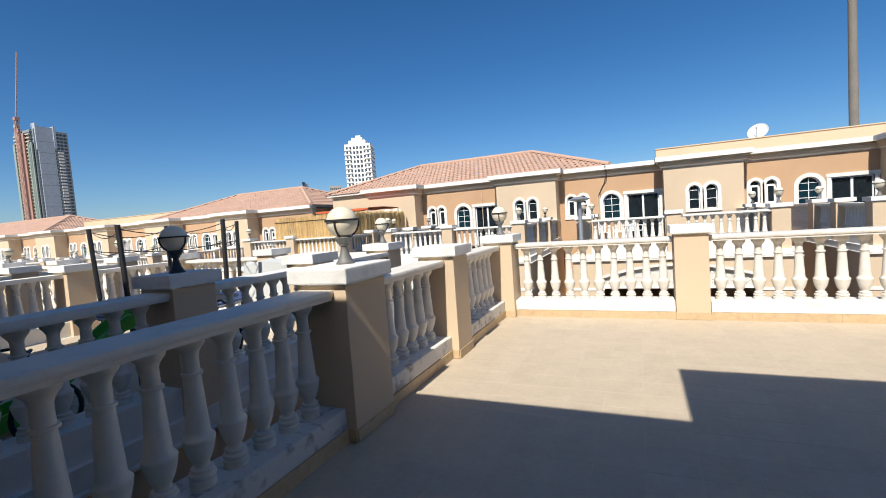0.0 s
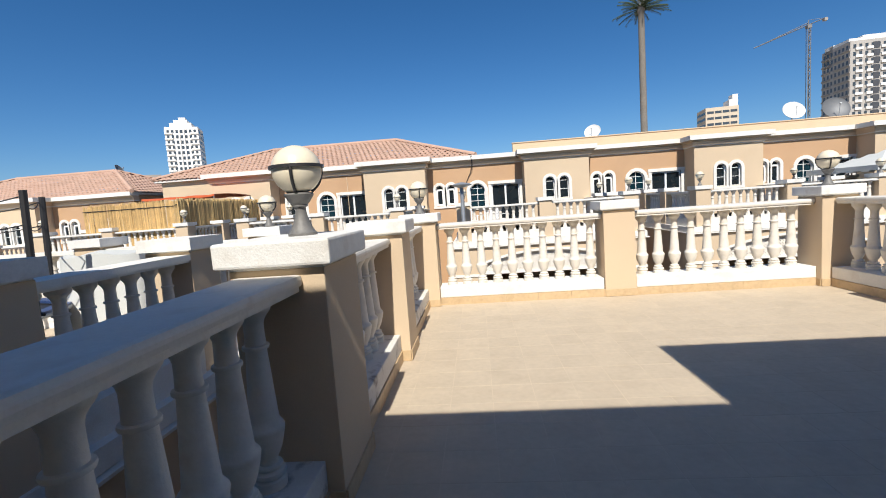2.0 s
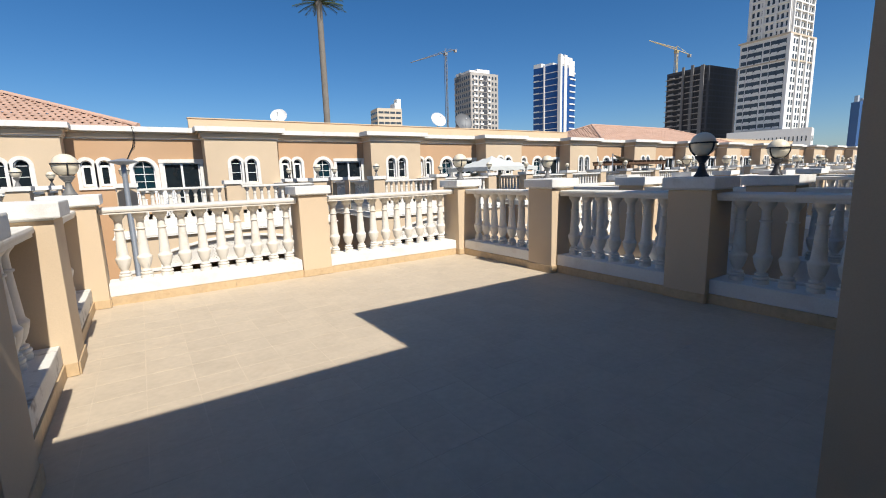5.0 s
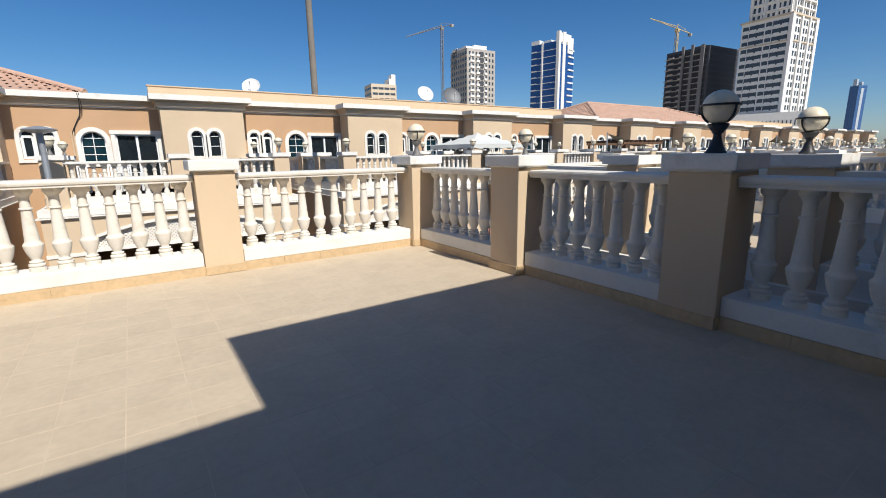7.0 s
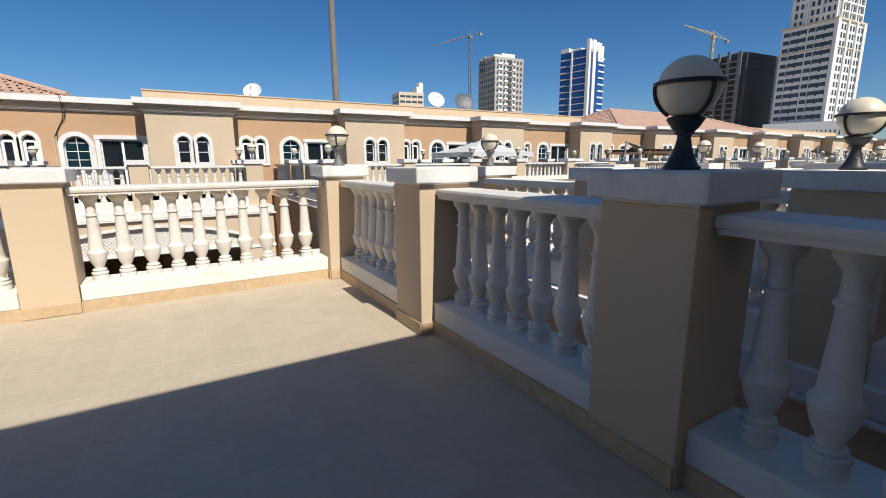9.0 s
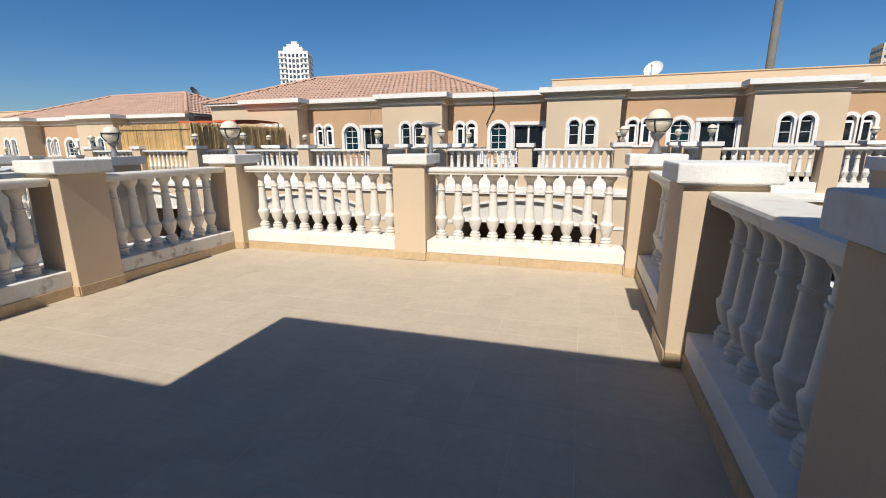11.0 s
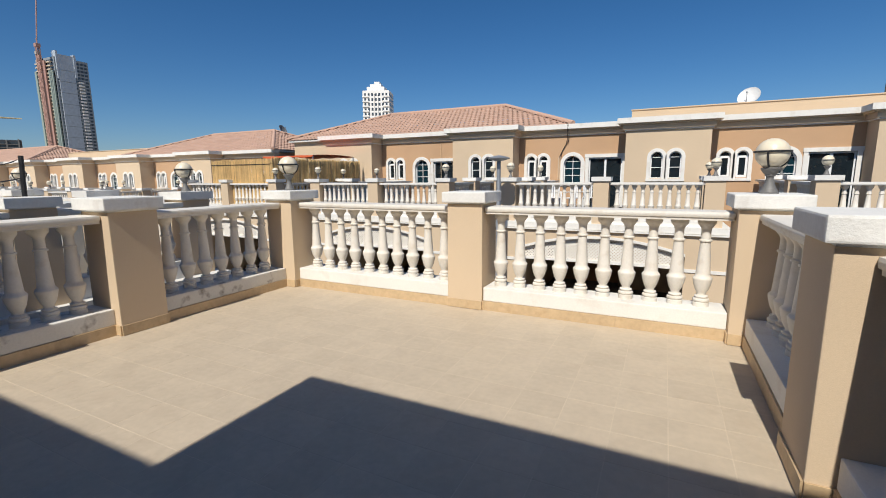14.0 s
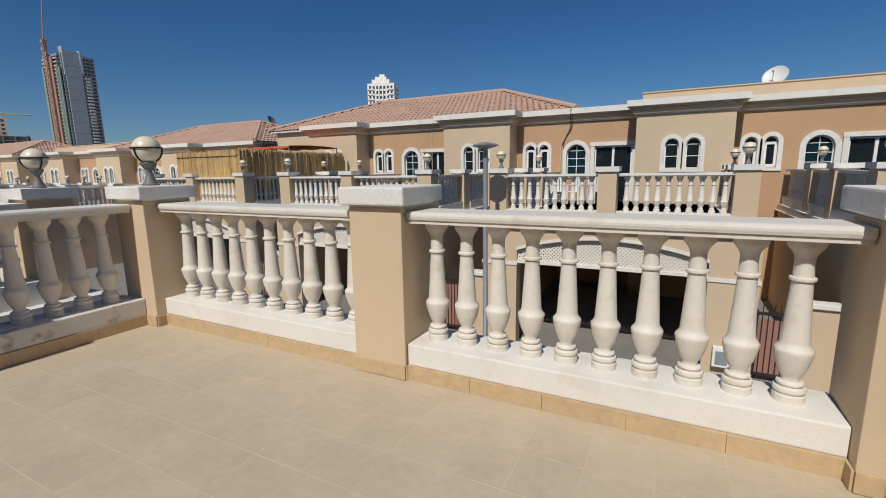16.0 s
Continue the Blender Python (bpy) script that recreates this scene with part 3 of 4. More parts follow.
# ---- the place: ground and street ----
STREET = -3.05
bm = bmesh.new()
vs = [bm.verts.new(p) for p in ((-3000, -3000, STREET - .06), (3000, -3000, STREET - .06), (3000, 3000, STREET - .06), (-3000, 3000, STREET - .06))]
bm.faces.new(vs)
tagged(part("ground", bm, SAND), "pale sandy ground reaching to the horizon", "ground", kind="structure")
tagged(part("road", boxes(((-90, 140), (-3.0, 24.0), (STREET - .3, STREET))), PAVER), "grey-brown paved lane between two rows of houses", "road", kind="structure")

# ---- own terrace ----
OPP_Y, OPP_Z, OPP_X = 21.50, -0.15, 0.285
TER_Z = 0.12                     # floor of the terraces across the lane
tagged(part("floor", boxes(((-2.58, 2.60), (-.41, 6.345), (-.16, -.0006))), GROUT), "sandy mortar bed under beige terrace tiles", "floor", kind="structure")
terrace_floor = bpy.data.objects["floor"]
terrace(0, 1, 0, 0, 2, group="own terrace")
terrace_base(0, 1, 0, -0.01, STREET)
house(pose(0, -0.28, 0), 1, "beige terraced house with a sliding terrace door", d=1.04, lift=-0.02)
for k in (-3, -2, -1, 1, 2, 3, 4, 5, 6):
    near = abs(k) == 1
    sd = {-1: (0, 1), 1: (1, 0)}.get(k, (0, 0))
    terrace(k * PITCH, 1, 0, -.03, 1 if near else 0, group="neighbouring terraces", side_detail=sd)
    terrace_base(k * PITCH, 1, 0, -.04, STREET)
    tagged(part("terrace_paving", boxes(((k * PITCH - 2.43, k * PITCH + 2.43), (-.4, 6.34), (-.1, -.035))), TILE), "beige tiled floor of a neighbouring terrace", "terrace floor", kind="structure")
    house(pose(k * PITCH, -0.28, 0), 1, d=1.04, lift=-0.02, eave=-.05)

# ---- the row across the lane ----
proto = house(pose(OPP_X, OPP_Y, OPP_Z), -1)
for k in range(-2, 13):
    if k:
        copy_thing(proto, pose(OPP_X + k * PITCH, OPP_Y, OPP_Z))
    terrace(OPP_X + k * PITCH + .05, -1, OPP_Y - .42, TER_Z, 0, group="terraces across the lane")
    terrace_base(OPP_X + k * PITCH + .05, -1, OPP_Y - .42, TER_Z, STREET)
    tagged(part("terrace_paving", boxes(((OPP_X + k * PITCH - 2.38, OPP_X + k * PITCH + 2.48), (OPP_Y - 6.8, OPP_Y), (TER_Z - .1, TER_Z - .004))), TILE), "tiled floor of a terrace across the lane", "terrace floor", kind="structure")
hip_roof(-17.15, -1.95, OPP_Y, OPP_Z, -1)
hip_roof(26.45, 46.25, OPP_Y, OPP_Z, -1)
parapet(0.28, 26.25, OPP_Y + 3.0, OPP_Z, -1)
parapet(46.75, 70.25, OPP_Y + 3.0, OPP_Z, -1)
# the lower block beyond the side street
LOW = -0.42
for k in range(-11, -2):
    x = -18.75 - PITCH * (-k - 3)
    copy_thing(proto, pose(x - PITCH, OPP_Y, OPP_Z + LOW))
    if k > -8:
        terrace(x - PITCH + .05, -1, OPP_Y - .42, TER_Z + LOW, 0, group="terraces across the lane")
        terrace_base(x - PITCH + .05, -1, OPP_Y - .42, TER_Z + LOW, STREET)
hip_roof(-33.15, -18.75, OPP_Y, OPP_Z + LOW, -1)
hip_roof(-79.75, -47.75, OPP_Y, OPP_Z + LOW, -1)
parapet(-47.75, -33.35, OPP_Y + 3.0, OPP_Z + LOW, -1)

# end walls of the blocks
tagged(part("wall_end", boxes(((-17.1, -14.06), (OPP_Y, OPP_Y + 8.6), (STREET, 3.43)))  , STUCCO), "beige end wall of a terraced row", "wall", kind="structure")
tagged(part("wall_end_low", boxes(((-19.05, -18.65), (OPP_Y - .02, OPP_Y + 8.6), (STREET, 2.88))), TAN), "tan end wall of a terraced row", "wall", kind="structure")


# ---- towers in the distance ----
AZ, EL = 0.3, -0.6                # turn and drop of the whole skyline, degrees


def bearing(az, dist):
    az = az * .991 + AZ
    return Vector((math.sin(radians(az)) * dist, math.cos(radians(az)) * dist, 0))


def tower(az0, az1, el, dist, wall, glass, floors, cols, label, turn=0.0, depth=None, balcony=False, win=(0.62, 0.55), name="tower_block", z_base=STREET, trim=None):
    """A tall block seen between two bearings up to an elevation, with every window recessed into its walls."""
    mid = (az0 + az1) / 2
    w = dist * math.tan(radians(az1 - az0)) / (abs(math.cos(radians(turn))) + abs(math.sin(radians(turn))) * (0.9 if depth is None else depth))
    dp = w * (0.9 if depth is None else depth)
    h = dist * math.tan(radians(el + EL)) + 1.3
    c = bearing(mid, dist)
    root = thing(name, Matrix.Translation((c.x, c.y, 0)) @ pose(0, 0, 0, 0, 0, -mid + turn), label, "tower", "towers on the skyline")
    part("wall", boxes(((-w / 2, w / 2), (-dp / 2, dp / 2), (z_base, h))), wall, root)
    fl = (h - 2) / floors
    bm, bs = bmesh.new(), bmesh.new()
    for side in range(4):
        m = pose(0, 0, 0, 0, 0, 90 * side)
        ww, dd = (w, dp) if side % 2 == 0 else (dp, w)
        nc = max(2, round(cols * ww / w))
        cw = ww * 0.94 / nc
        for i in range(floors):
            z = 1.0 + fl * i
            for j in range(nc):
                x = -ww * .47 + cw * (j + .5)
                vs = [bm.verts.new(m @ Vector((x + sx * cw * win[0] / 2, -dd / 2 - .05, z + fl * (.5 + sz * win[1] / 2)))) for sx, sz in ((-1, -1), (1, -1), (1, 1), (-1, 1))]
                bm.faces.new(vs)
            if balcony:
                o = .9
                p = [m @ Vector(q) for q in ((-ww * .48, -dd / 2 - o, z), (ww * .48, -dd / 2, z + fl * balcony))]
                box(bs, (p[0].x, p[1].x), (p[0].y, p[1].y), (z, z + fl * balcony))
    # black on the unfinished tower, where these faces stand for shaded open floors
    tagged(part("glazing", bm, glass, root), kind="stuff")
    if balcony:
        for side in range(4):
            m = pose(0, 0, 0, 0, 0, 90 * side)
            ww, dd = (w, dp) if side % 2 == 0 else (dp, w)
            for j in range(4):
                x = ww * (-.46 + .307 * j)
                p, q = m @ Vector((x - .02 * ww, -dd / 2 - 1.0, 0)), m @ Vector((x + .02 * ww, -dd / 2 + .2, 0))
                box(bs, (p.x, q.x), (p.y, q.y), (0, h + (.8 if j % 2 else 0)))
        tagged(part("balcony_banding", bs, trim or wall, root), kind="stuff")
    else:
        bs.free()
    return root, w, dp, h


def crane(az, dist, el_mast, jib_az, jib_el, mat, label, counter=0.3):
    c = bearing(az, dist)
    h = dist * math.tan(radians(el_mast + EL)) + 1.3
    root = thing("tower_crane", Matrix.Translation((c.x, c.y, 0)), label, "crane", "tower cranes")
    s = dist * 0.0022
    bm = bmesh.new()
    for dx in (-s, s):
        for dy in (-s, s):
            tube(bm, (dx, dy, STREET), (dx, dy, h), s * .28, 4)
    n = int(h / (3.2 * s))
    for i in range(n):
        z0, z1 = h * i / n, h * (i + 1) / n
        sg = 1 if i % 2 else -1
        tube(bm, (-s * sg, -s, z0), (s * sg, -s, z1), s * .2, 4)
        tube(bm, (s, -s * sg, z0), (s, s * sg, z1), s * .2, 4)
    part("mast", bm, mat, root)
    e = bearing(jib_az, dist)
    tip = Vector((e.x - c.x, e.y - c.y, dist * math.tan(radians(jib_el + EL)) + 1.3))
    hub = Vector((0, 0, h))
    back = hub - (tip - hub) * counter
    bm = bmesh.new()
    up = Vector((0, 0, s * 1.6))
    tube(bm, back, tip, s * .35, 4)
    tube(bm, hub + up, tip, s * .3, 4)
    tube(bm, hub, hub + up * 2.2, s * .4, 4)
    tube(bm, hub + up * 2.2, back, s * .15, 4)
    for i in range(10):
        a = hub.lerp(tip, i / 10)
        b = (hub + up).lerp(tip, (i + .5) / 10)
        tube(bm, a, b, s * .18, 4)
    part("jib", bm, mat, root)
    part("counterweight", boxes(((back.x - s * 1.2, back.x + s * 1.2), (back.y - s * 1.2, back.y + s * 1.2), (back.z - s * 2.2, back.z))), CONCRETE, root)
    part("cab", boxes(((-s * 1.5, s * 1.5), (-s * 1.5, s * 1.5), (h - s * 2.5, h - .2))), mat, root)


def stack(xs, y0, y1, h, floors, part_h, z0=1.0):
    """Shallow fronts repeated floor by floor on the front face, one column for each pair in xs."""
    bm = bmesh.new()
    fl = (h - 2) / floors
    for i in range(floors):
        for x0, x1 in xs:
            box(bm, (x0, x1), (y0, y1), (z0 + fl * i, z0 + fl * (i + part_h)))
    return bm


def side_stack(ys, x0, x1, h, floors, part_h, z0=1.0):
    """The same on a side face."""
    bm = bmesh.new()
    fl = (h - 2) / floors
    for i in range(floors):
        for y0, y1 in ys:
            box(bm, (x0, x1), (y0, y1), (z0 + fl * i, z0 + fl * (i + part_h)))
    return bm


# a grey glass tower still wrapped in hoists and netting on one face
root, w, dp, h = tower(-67.6, -63.8, 11.6, 420, TOWERGREY, TOWERPANE, 34, 9, "tall grey glass tower under construction with exposed floors", turn=-63.7, win=(.8, .6))
tagged(part("slab_edge", stack([(-w * .5, w * .38)], -dp * .535, -dp * .49, h, 34, .3), TOWERBEIGE, root, "bare slab edges"), kind="stuff")
part("hoist_track", boxes(((-w * .26, -w * .06), (-dp * .60, -dp * .54), (0, h + 3)), ((w * .02, w * .12), (-dp * .58, -dp * .54), (0, h - 2))), RUST, root, "red hoist track")
part("scaffold_net", boxes(((w * .26, w * .48), (-dp * .575, -dp * .54), (0, h - 9)), ((-w * .52, -w * .42), (-dp * .56, -dp * .5), (0, h - 8))), NETGREEN, root, "grey-green scaffold netting")
part("glass_strip", boxes(((w * .49, w * .525), (-dp * .42, dp * .06), (0, h + 2)), ((w * .35, w * .54), (-dp * .46, -dp * .40), (h - 14, h + 4)), ((w * .4, w * .55), (dp * .05, dp * .12), (h - 12, h + 3))), SILVERGLASS, root, "pale reflective curtain wall")
tagged(part("balcony_front", side_stack([(dp * .14, dp * .30)], w * .49, w * .545, h - 12, 32, .5), TOWERWHITE, root, "white balcony fronts"), kind="stuff")
tagged(part("mullion", side_stack([(-dp * .42, dp * .06)], w * .51, w * .528, h, 11, .05), TOWERGREY, root), kind="stuff")
crane(-67.3, 405, 12.9, -66.7, 18.5, RUST, "red tower crane climbing beside a tower", .12)
# shade between the floors is put into the dark wall colour
tower(-72.2, -69.6, 4.2, 480, SHADECON, TOWERPANE, 12, 8, "low concrete frame under construction with shade in its dark colour", balcony=.2, win=(.8, .7), trim=MIDCON)
tower(-74.0, -71.0, 5.8, 520, TOWERBEIGE, TOWERPANE, 14, 8, "beige apartment block behind a building site")
crane(-73.2, 515, 6.1, -69.2, 6.2, YELLOW, "small yellow tower crane above a building site", .2)
# white tower with balcony slabs
root, w, dp, h = tower(-36.0, -32.3, 10.7, 300, TOWERWHITE, TOWERPANE, 18, 7, "white round-topped apartment tower with balconies", turn=-12, win=(.55, .6))
tagged(part("balcony_slab", stack([(-w * .505, -w * .26), (w * .26, w * .51)], -dp * .54, -dp * .45, h, 18, .26), TOWERWHITE, root), kind="stuff")
part("pier", boxes(((-w * .09, -w * .05), (-dp * .53, -dp * .48), (0, h - 2)), ((w * .05, w * .09), (-dp * .53, -dp * .48), (0, h - 2))), TOWERWHITE, root)
part("crown", boxes(((-w * .36, w * .30), (-dp * .36, dp * .36), (h, h + 2.6)), ((-w * .26, w * .16), (-dp * .22, dp * .22), (h + 2.6, h + 4.6)), ((-w * .1, w * .1), (-dp * .2, dp * .2), (h + 4.6, h + 6.0))), TOWERWHITE, root)
tower(-38.2, -36.8, 5.9, 420, CONCRETE, TOWERPANE, 12, 6, "grey apartment block far behind the roofs")
# beige slab with ribbon windows
root, w, dp, h = tower(24.9, 28.7, 8.6, 300, TOWERBEIGE, TOWERPANE, 13, 4, "beige apartment block with ribbon windows and a raised corner", turn=18, win=(.86, .42))
part("raised_corner", boxes(((w * .22, w * .48), (-dp * .48, dp * .1), (h, h + 3.4)), ((w * .32, w * .48), (-dp * .48, -dp * .1), (h + 3.4, h + 6.0))), TOWERWHITE, root, "raised pale corner")
# raw concrete tower with white balcony boxes
root, w, dp, h = tower(35.5, 40.8, 12.15, 350, PALECON, TOWERPANE, 18, 8, "raw concrete apartment tower under construction", turn=34, win=(.5, .55))
tagged(part("balcony_front", stack([(-w * .40, -w * .26), (-w * .18, -w * .06), (w * .10, w * .2)], -dp * .53, -dp * .49, h, 18, .34), TOWERWHITE, root, "white balcony fronts"), kind="stuff")
# raised near-black panels put the shade of open loggias on the front
tagged(part("recess", stack([(-w * .05, w * .07)], -dp * .507, -dp * .49, h, 18, .86), SHADECON, root, "dark panels painted as the shade of open loggias"), kind="stuff")
tagged(part("slab_edge", side_stack([(-dp * .5, dp * .05), (dp * .2, dp * .5)], -w * .52, -w * .49, h, 18, .22), CONCRETE, root), kind="stuff")
part("roof_block", boxes(((-w * .5, -w * .1), (-dp * .45, dp * .2), (h, h + 1.5)), ((-w * .2, w * .25), (-dp * .4, dp * .3), (h, h + 3.0)), ((-w * .5, -w * .46), (dp * .1, dp * .4), (h - 10, h + 2))), TOWERWHITE, root)
crane(34.45, 340, 14.9, 30.1, 13.9, CRANEGREY, "grey tower crane beside a concrete tower", .28)
# blue glass tower
root, w, dp, h = tower(45.2, 50.0, 12.5, 400, TOWERBLUE, TOWERBLUE, 26, 6, "dark blue glass tower with white floor bands and corner fin", turn=56, depth=1.2)
tagged(part("floor_band", side_stack([(-dp * .50, dp * .505)], -w * .507, -w * .48, h, 17, .09), TOWERWHITE, root, "white floor bands"), kind="stuff")
tagged(part("balcony_front", side_stack([(dp * .28, dp * .49)], -w * .515, -w * .5, h, 17, .2), TOWERWHITE, root, "white balcony fronts"), kind="stuff")
tagged(part("balcony_slab", stack([(w * .12, w * .505)], -dp * .52, -dp * .48, h, 17, .22), TOWERWHITE, root, "white balcony fronts"), kind="stuff")
part("fin", boxes(((-w * .52, -w * .40), (-dp * .52, -dp * .42), (0, h + 7)), ((-w * .26, -w * .08), (-dp * .52, -dp * .42), (0, h + 7)), ((-w * .5, w * .3), (-dp * .5, -dp * .4), (h - 2, h + 6)), ((w * .05, w * .42), (-dp * .52, -dp * .3), (h - 8, h + 4)), ((-w * .545, -w * .51), (dp * .05, dp * .10), (26, h + 1))), TOWERWHITE, root, "white corner fin")
part("roof_screen", boxes(((-w * .5, -w * .1), (dp * .2, dp * .5), (h, h + 3.2)), ((-w * .45, -w * .1), (-dp * .2, dp * .1), (h, h + 2.0))), TOWERWHITE, root)
# frame of an unfinished tower; near-black wall and face colours stand for shade
root, w, dp, h = tower(60.0, 66.6, 10.5, 350, SHADECON, BLACK, 18, 8, "unfinished concrete tower, its shaded walls and open floors coloured near black", turn=58, win=(.9, .75))
tagged(part("slab_edge", side_stack([(-dp * .34, dp * .02), (dp * .14, dp * .52)], -w * .53, -w * .48, h, 18, .12), CONCRETE, root, "bare slab edges"), kind="stuff")
tagged(part("parapet", side_stack([(dp * .30, dp * .42), (dp * .10, dp * .16)], -w * .54, -w * .49, h, 18, .34), CONCRETE, root, "pale block parapets"), kind="stuff")
part("column", boxes(((-w * .53, -w * .5), (dp * .06, dp * .11), (0, h + 2)), ((-w * .53, -w * .5), (-dp * .16, -dp * .10), (0, h + 2)), ((-w * .53, -w * .5), (-dp * .40, -dp * .32), (0, h + 1)), ((-w * .2, w * .1), (-dp * .2, dp * .1), (h, h + 2.6))), MIDCON, root)
crane(60.7, 348, 13.0, 57.9, 14.3, YELLOW, "yellow tower crane on an unfinished tower", .45)
# stepped white apartment tower
root, w, dp, h = tower(66.7, 72.6, 12.3, 330, TOWERWHITE, TOWERPANE, 17, 9, "stepped white apartment tower with rows of windows", turn=65, win=(.6, .66))
tagged(part("balcony_front", side_stack([(dp * (-.44 + .157 * k), dp * (-.32 + .157 * k)) for k in range(6)], -w * .512, -w * .49, h, 17, .30), TOWERWHITE, root), kind="stuff")
# loggias are flat dark panels; their shade is in the colour alone
tagged(part("loggia", side_stack([(dp * (-.44 + .157 * k), dp * (-.32 + .157 * k)) for k in range(6)], -w * .506, -w * .49, h, 17, .80), TOWERPANE, root, "dark panels for the shade inside loggias"), kind="stuff")
part("cornice", boxes(((-w * .53, w * .53), (-dp * .53, dp * .53), (h, h + .9)), ((-w * .52, w * .52), (-dp * .52, dp * .52), (h - 13, h - 12.3))), TOWERBEIGE, root)
part("pier", boxes(((-w * .53, -w * .43), (-dp * .53, -dp * .48), (0, h)), ((-w * .16, -w * .1), (-dp * .53, -dp * .48), (0, h)), ((w * .16, w * .22), (-dp * .53, -dp * .48), (0, h)), ((w * .43, w * .53), (-dp * .53, -dp * .48), (0, h))), TOWERWHITE, root)
tower(67.3, 72.3, 18.7, 332, TOWERWHITE, TOWERPANE, 25, 9, "upper shaft of a stepped white apartment tower", turn=65, win=(.5, .62), balcony=.16)
root, w, dp, h = tower(75.8, 77.0, 6.0, 700, SLIMBLUE, TOWERBLUE, 30, 5, "slim blue glass tower far away", turn=50, win=(.5, .5))
part("light_strip", boxes(((-w * .2, w * .1), (-dp * .53, -dp * .48), (0, h - 3)), ((-w * .5, -w * .3), (-dp * .2, dp * .2), (h, h + 7)), ((w * .1, w * .3), (-dp * .2, dp * .2), (h, h + 4))), SILVERGLASS, root, "pale glass strip")
tower(66.0, 73.2, 4.0, 300, TOWERWHITE, TOWERPANE, 2, 20, "long low white podium building", turn=-8, depth=.3, win=(.3, .3))


# ---- mast disguised as a palm ----
def palm_mast(az, dist, el):
    c = bearing(az, dist)
    h = dist * math.tan(radians(el + EL)) + 1.3
    root = thing("palm_mast", Matrix.Translation((c.x, c.y, 0)), "telecom mast disguised as a tall palm tree", "mast")
    part("trunk", lathe(bmesh.new(), [(.50, STREET), (.46, h * .5), (.42, h), (.55, h + .4), (.3, h + 1.5)], 14), TRUNK, root, smooth=True)
    rng = random.Random(4)
    for k in range(60):
        an = rng.uniform(0, 2 * math.pi)
        lift = rng.uniform(-.1, 1.45)
        ln = rng.uniform(2.9, 3.9)
        bm = bmesh.new()
        pts = []
        for i in range(7):
            t = i / 6
            out = ln * t * math.cos(lift * (1 - .4 * t))
            z = h + .5 + rng.uniform(0, .02) + ln * t * math.sin(lift) - 1.0 * t * t
            pts.append(Vector((out * math.cos(an), out * math.sin(an), z)))
        side = Vector((-math.sin(an), math.cos(an), 0))
        sweep(bm, pts, .04, 4)
        for i in range(1, 7):
            for j in range(3):
                p = pts[i - 1].lerp(pts[i], j / 3)
                d = (pts[i] - pts[i - 1]).normalized()
                lf = .75 * (1 - .55 * abs(i / 6 - .4))
                for s in (-1, 1):
                    tip = p + side * s * lf * .55 + d * lf * .6 - Vector((0, 0, .22))
                    vs = [bm.verts.new(q) for q in (p - d * .05, p + d * .07, tip)]
                    bm.faces.new(vs)
        part("frond", bm, FROND, root)
    bm = bmesh.new()
    for k in range(3):
        an = 2.1 * k
        tube(bm, (.5 * math.cos(an), .5 * math.sin(an), h + 1.0), (.5 * math.cos(an), .5 * math.sin(an), h + 4.2), .16, 8)
    part("antenna", bm, TOWERWHITE, root, "white antenna tubes")


palm_mast(18.45, 72, 19.6)


# ---- things across the lane ----
def street_pole(x, y, top):
    root = thing("street_pole", pose(x, y, STREET), "galvanised street pole with a flat lamp head", "street pole")
    h = top - STREET
    part("pole", lathe(bmesh.new(), [(.075, 0), (.075, .4), (.06, .42), (.055, h)], 16), STEEL, root, smooth=True)
    part("lamp_head", lathe(bmesh.new(), [(.09, h - .02), (.12, h - .01), (.29, h + .04), (.30, h + .06), (.24, h + .085), (.05, h + .13)], 24), STEEL, root, smooth=True)


street_pole(-2.2, 13.57, 1.80)


def dish(x, y, z, r, mat, aim, label):
    root = thing("satellite_dish", pose(x, y, z), label, "satellite dish", "satellite dishes")
    bm = bmesh.new()
    prof = [(r * t, r * .28 * t * t) for t in np.linspace(.02, 1, 8)]
    prof += [(r * .99, r * .28 + .02)] + [(r * t, r * .28 * t * t + .02) for t in np.linspace(.97, .02, 7)]
    lathe(bm, prof, 28)
    bmesh.ops.transform(bm, matrix=pose(0, 0, 0, *aim), verts=bm.verts)
    part("reflector", bm, mat, root, smooth=True)
    bm = bmesh.new()
    tube(bm, (0, 0.05, 3.25 - z), (0, .05, 0), .035, 8)
    part("mast", bm, STEEL, root)
    q = Euler([radians(a) for a in aim]).to_matrix()
    bm = bmesh.new()
    f = q @ Vector((0, 0, r * .85))
    tube(bm, q @ Vector((0, -r * .9, r * .25)), f, .015, 6)
    tube(bm, f, f * 1.12, .04, 8)
    part("feed_arm", bm, STEEL, root)


dish(4.95, 26.57, 4.73, .45, DISH, (60, 0, -28), "off-white satellite dish behind the roof parapet")
dish(15.85, 27.07, 5.03, .55, DISH, (62, 0, -8), "off-white satellite dish on a flat roof")
dish(17.85, 26.87, 4.93, .66, MESHGREY, (66, 0, -8), "grey mesh satellite dish on a flat roof")
dish(-24.95, 28.37, 5.03, .4, MESHGREY, (60, 0, 100), "small dark satellite dish beside a tiled roof")


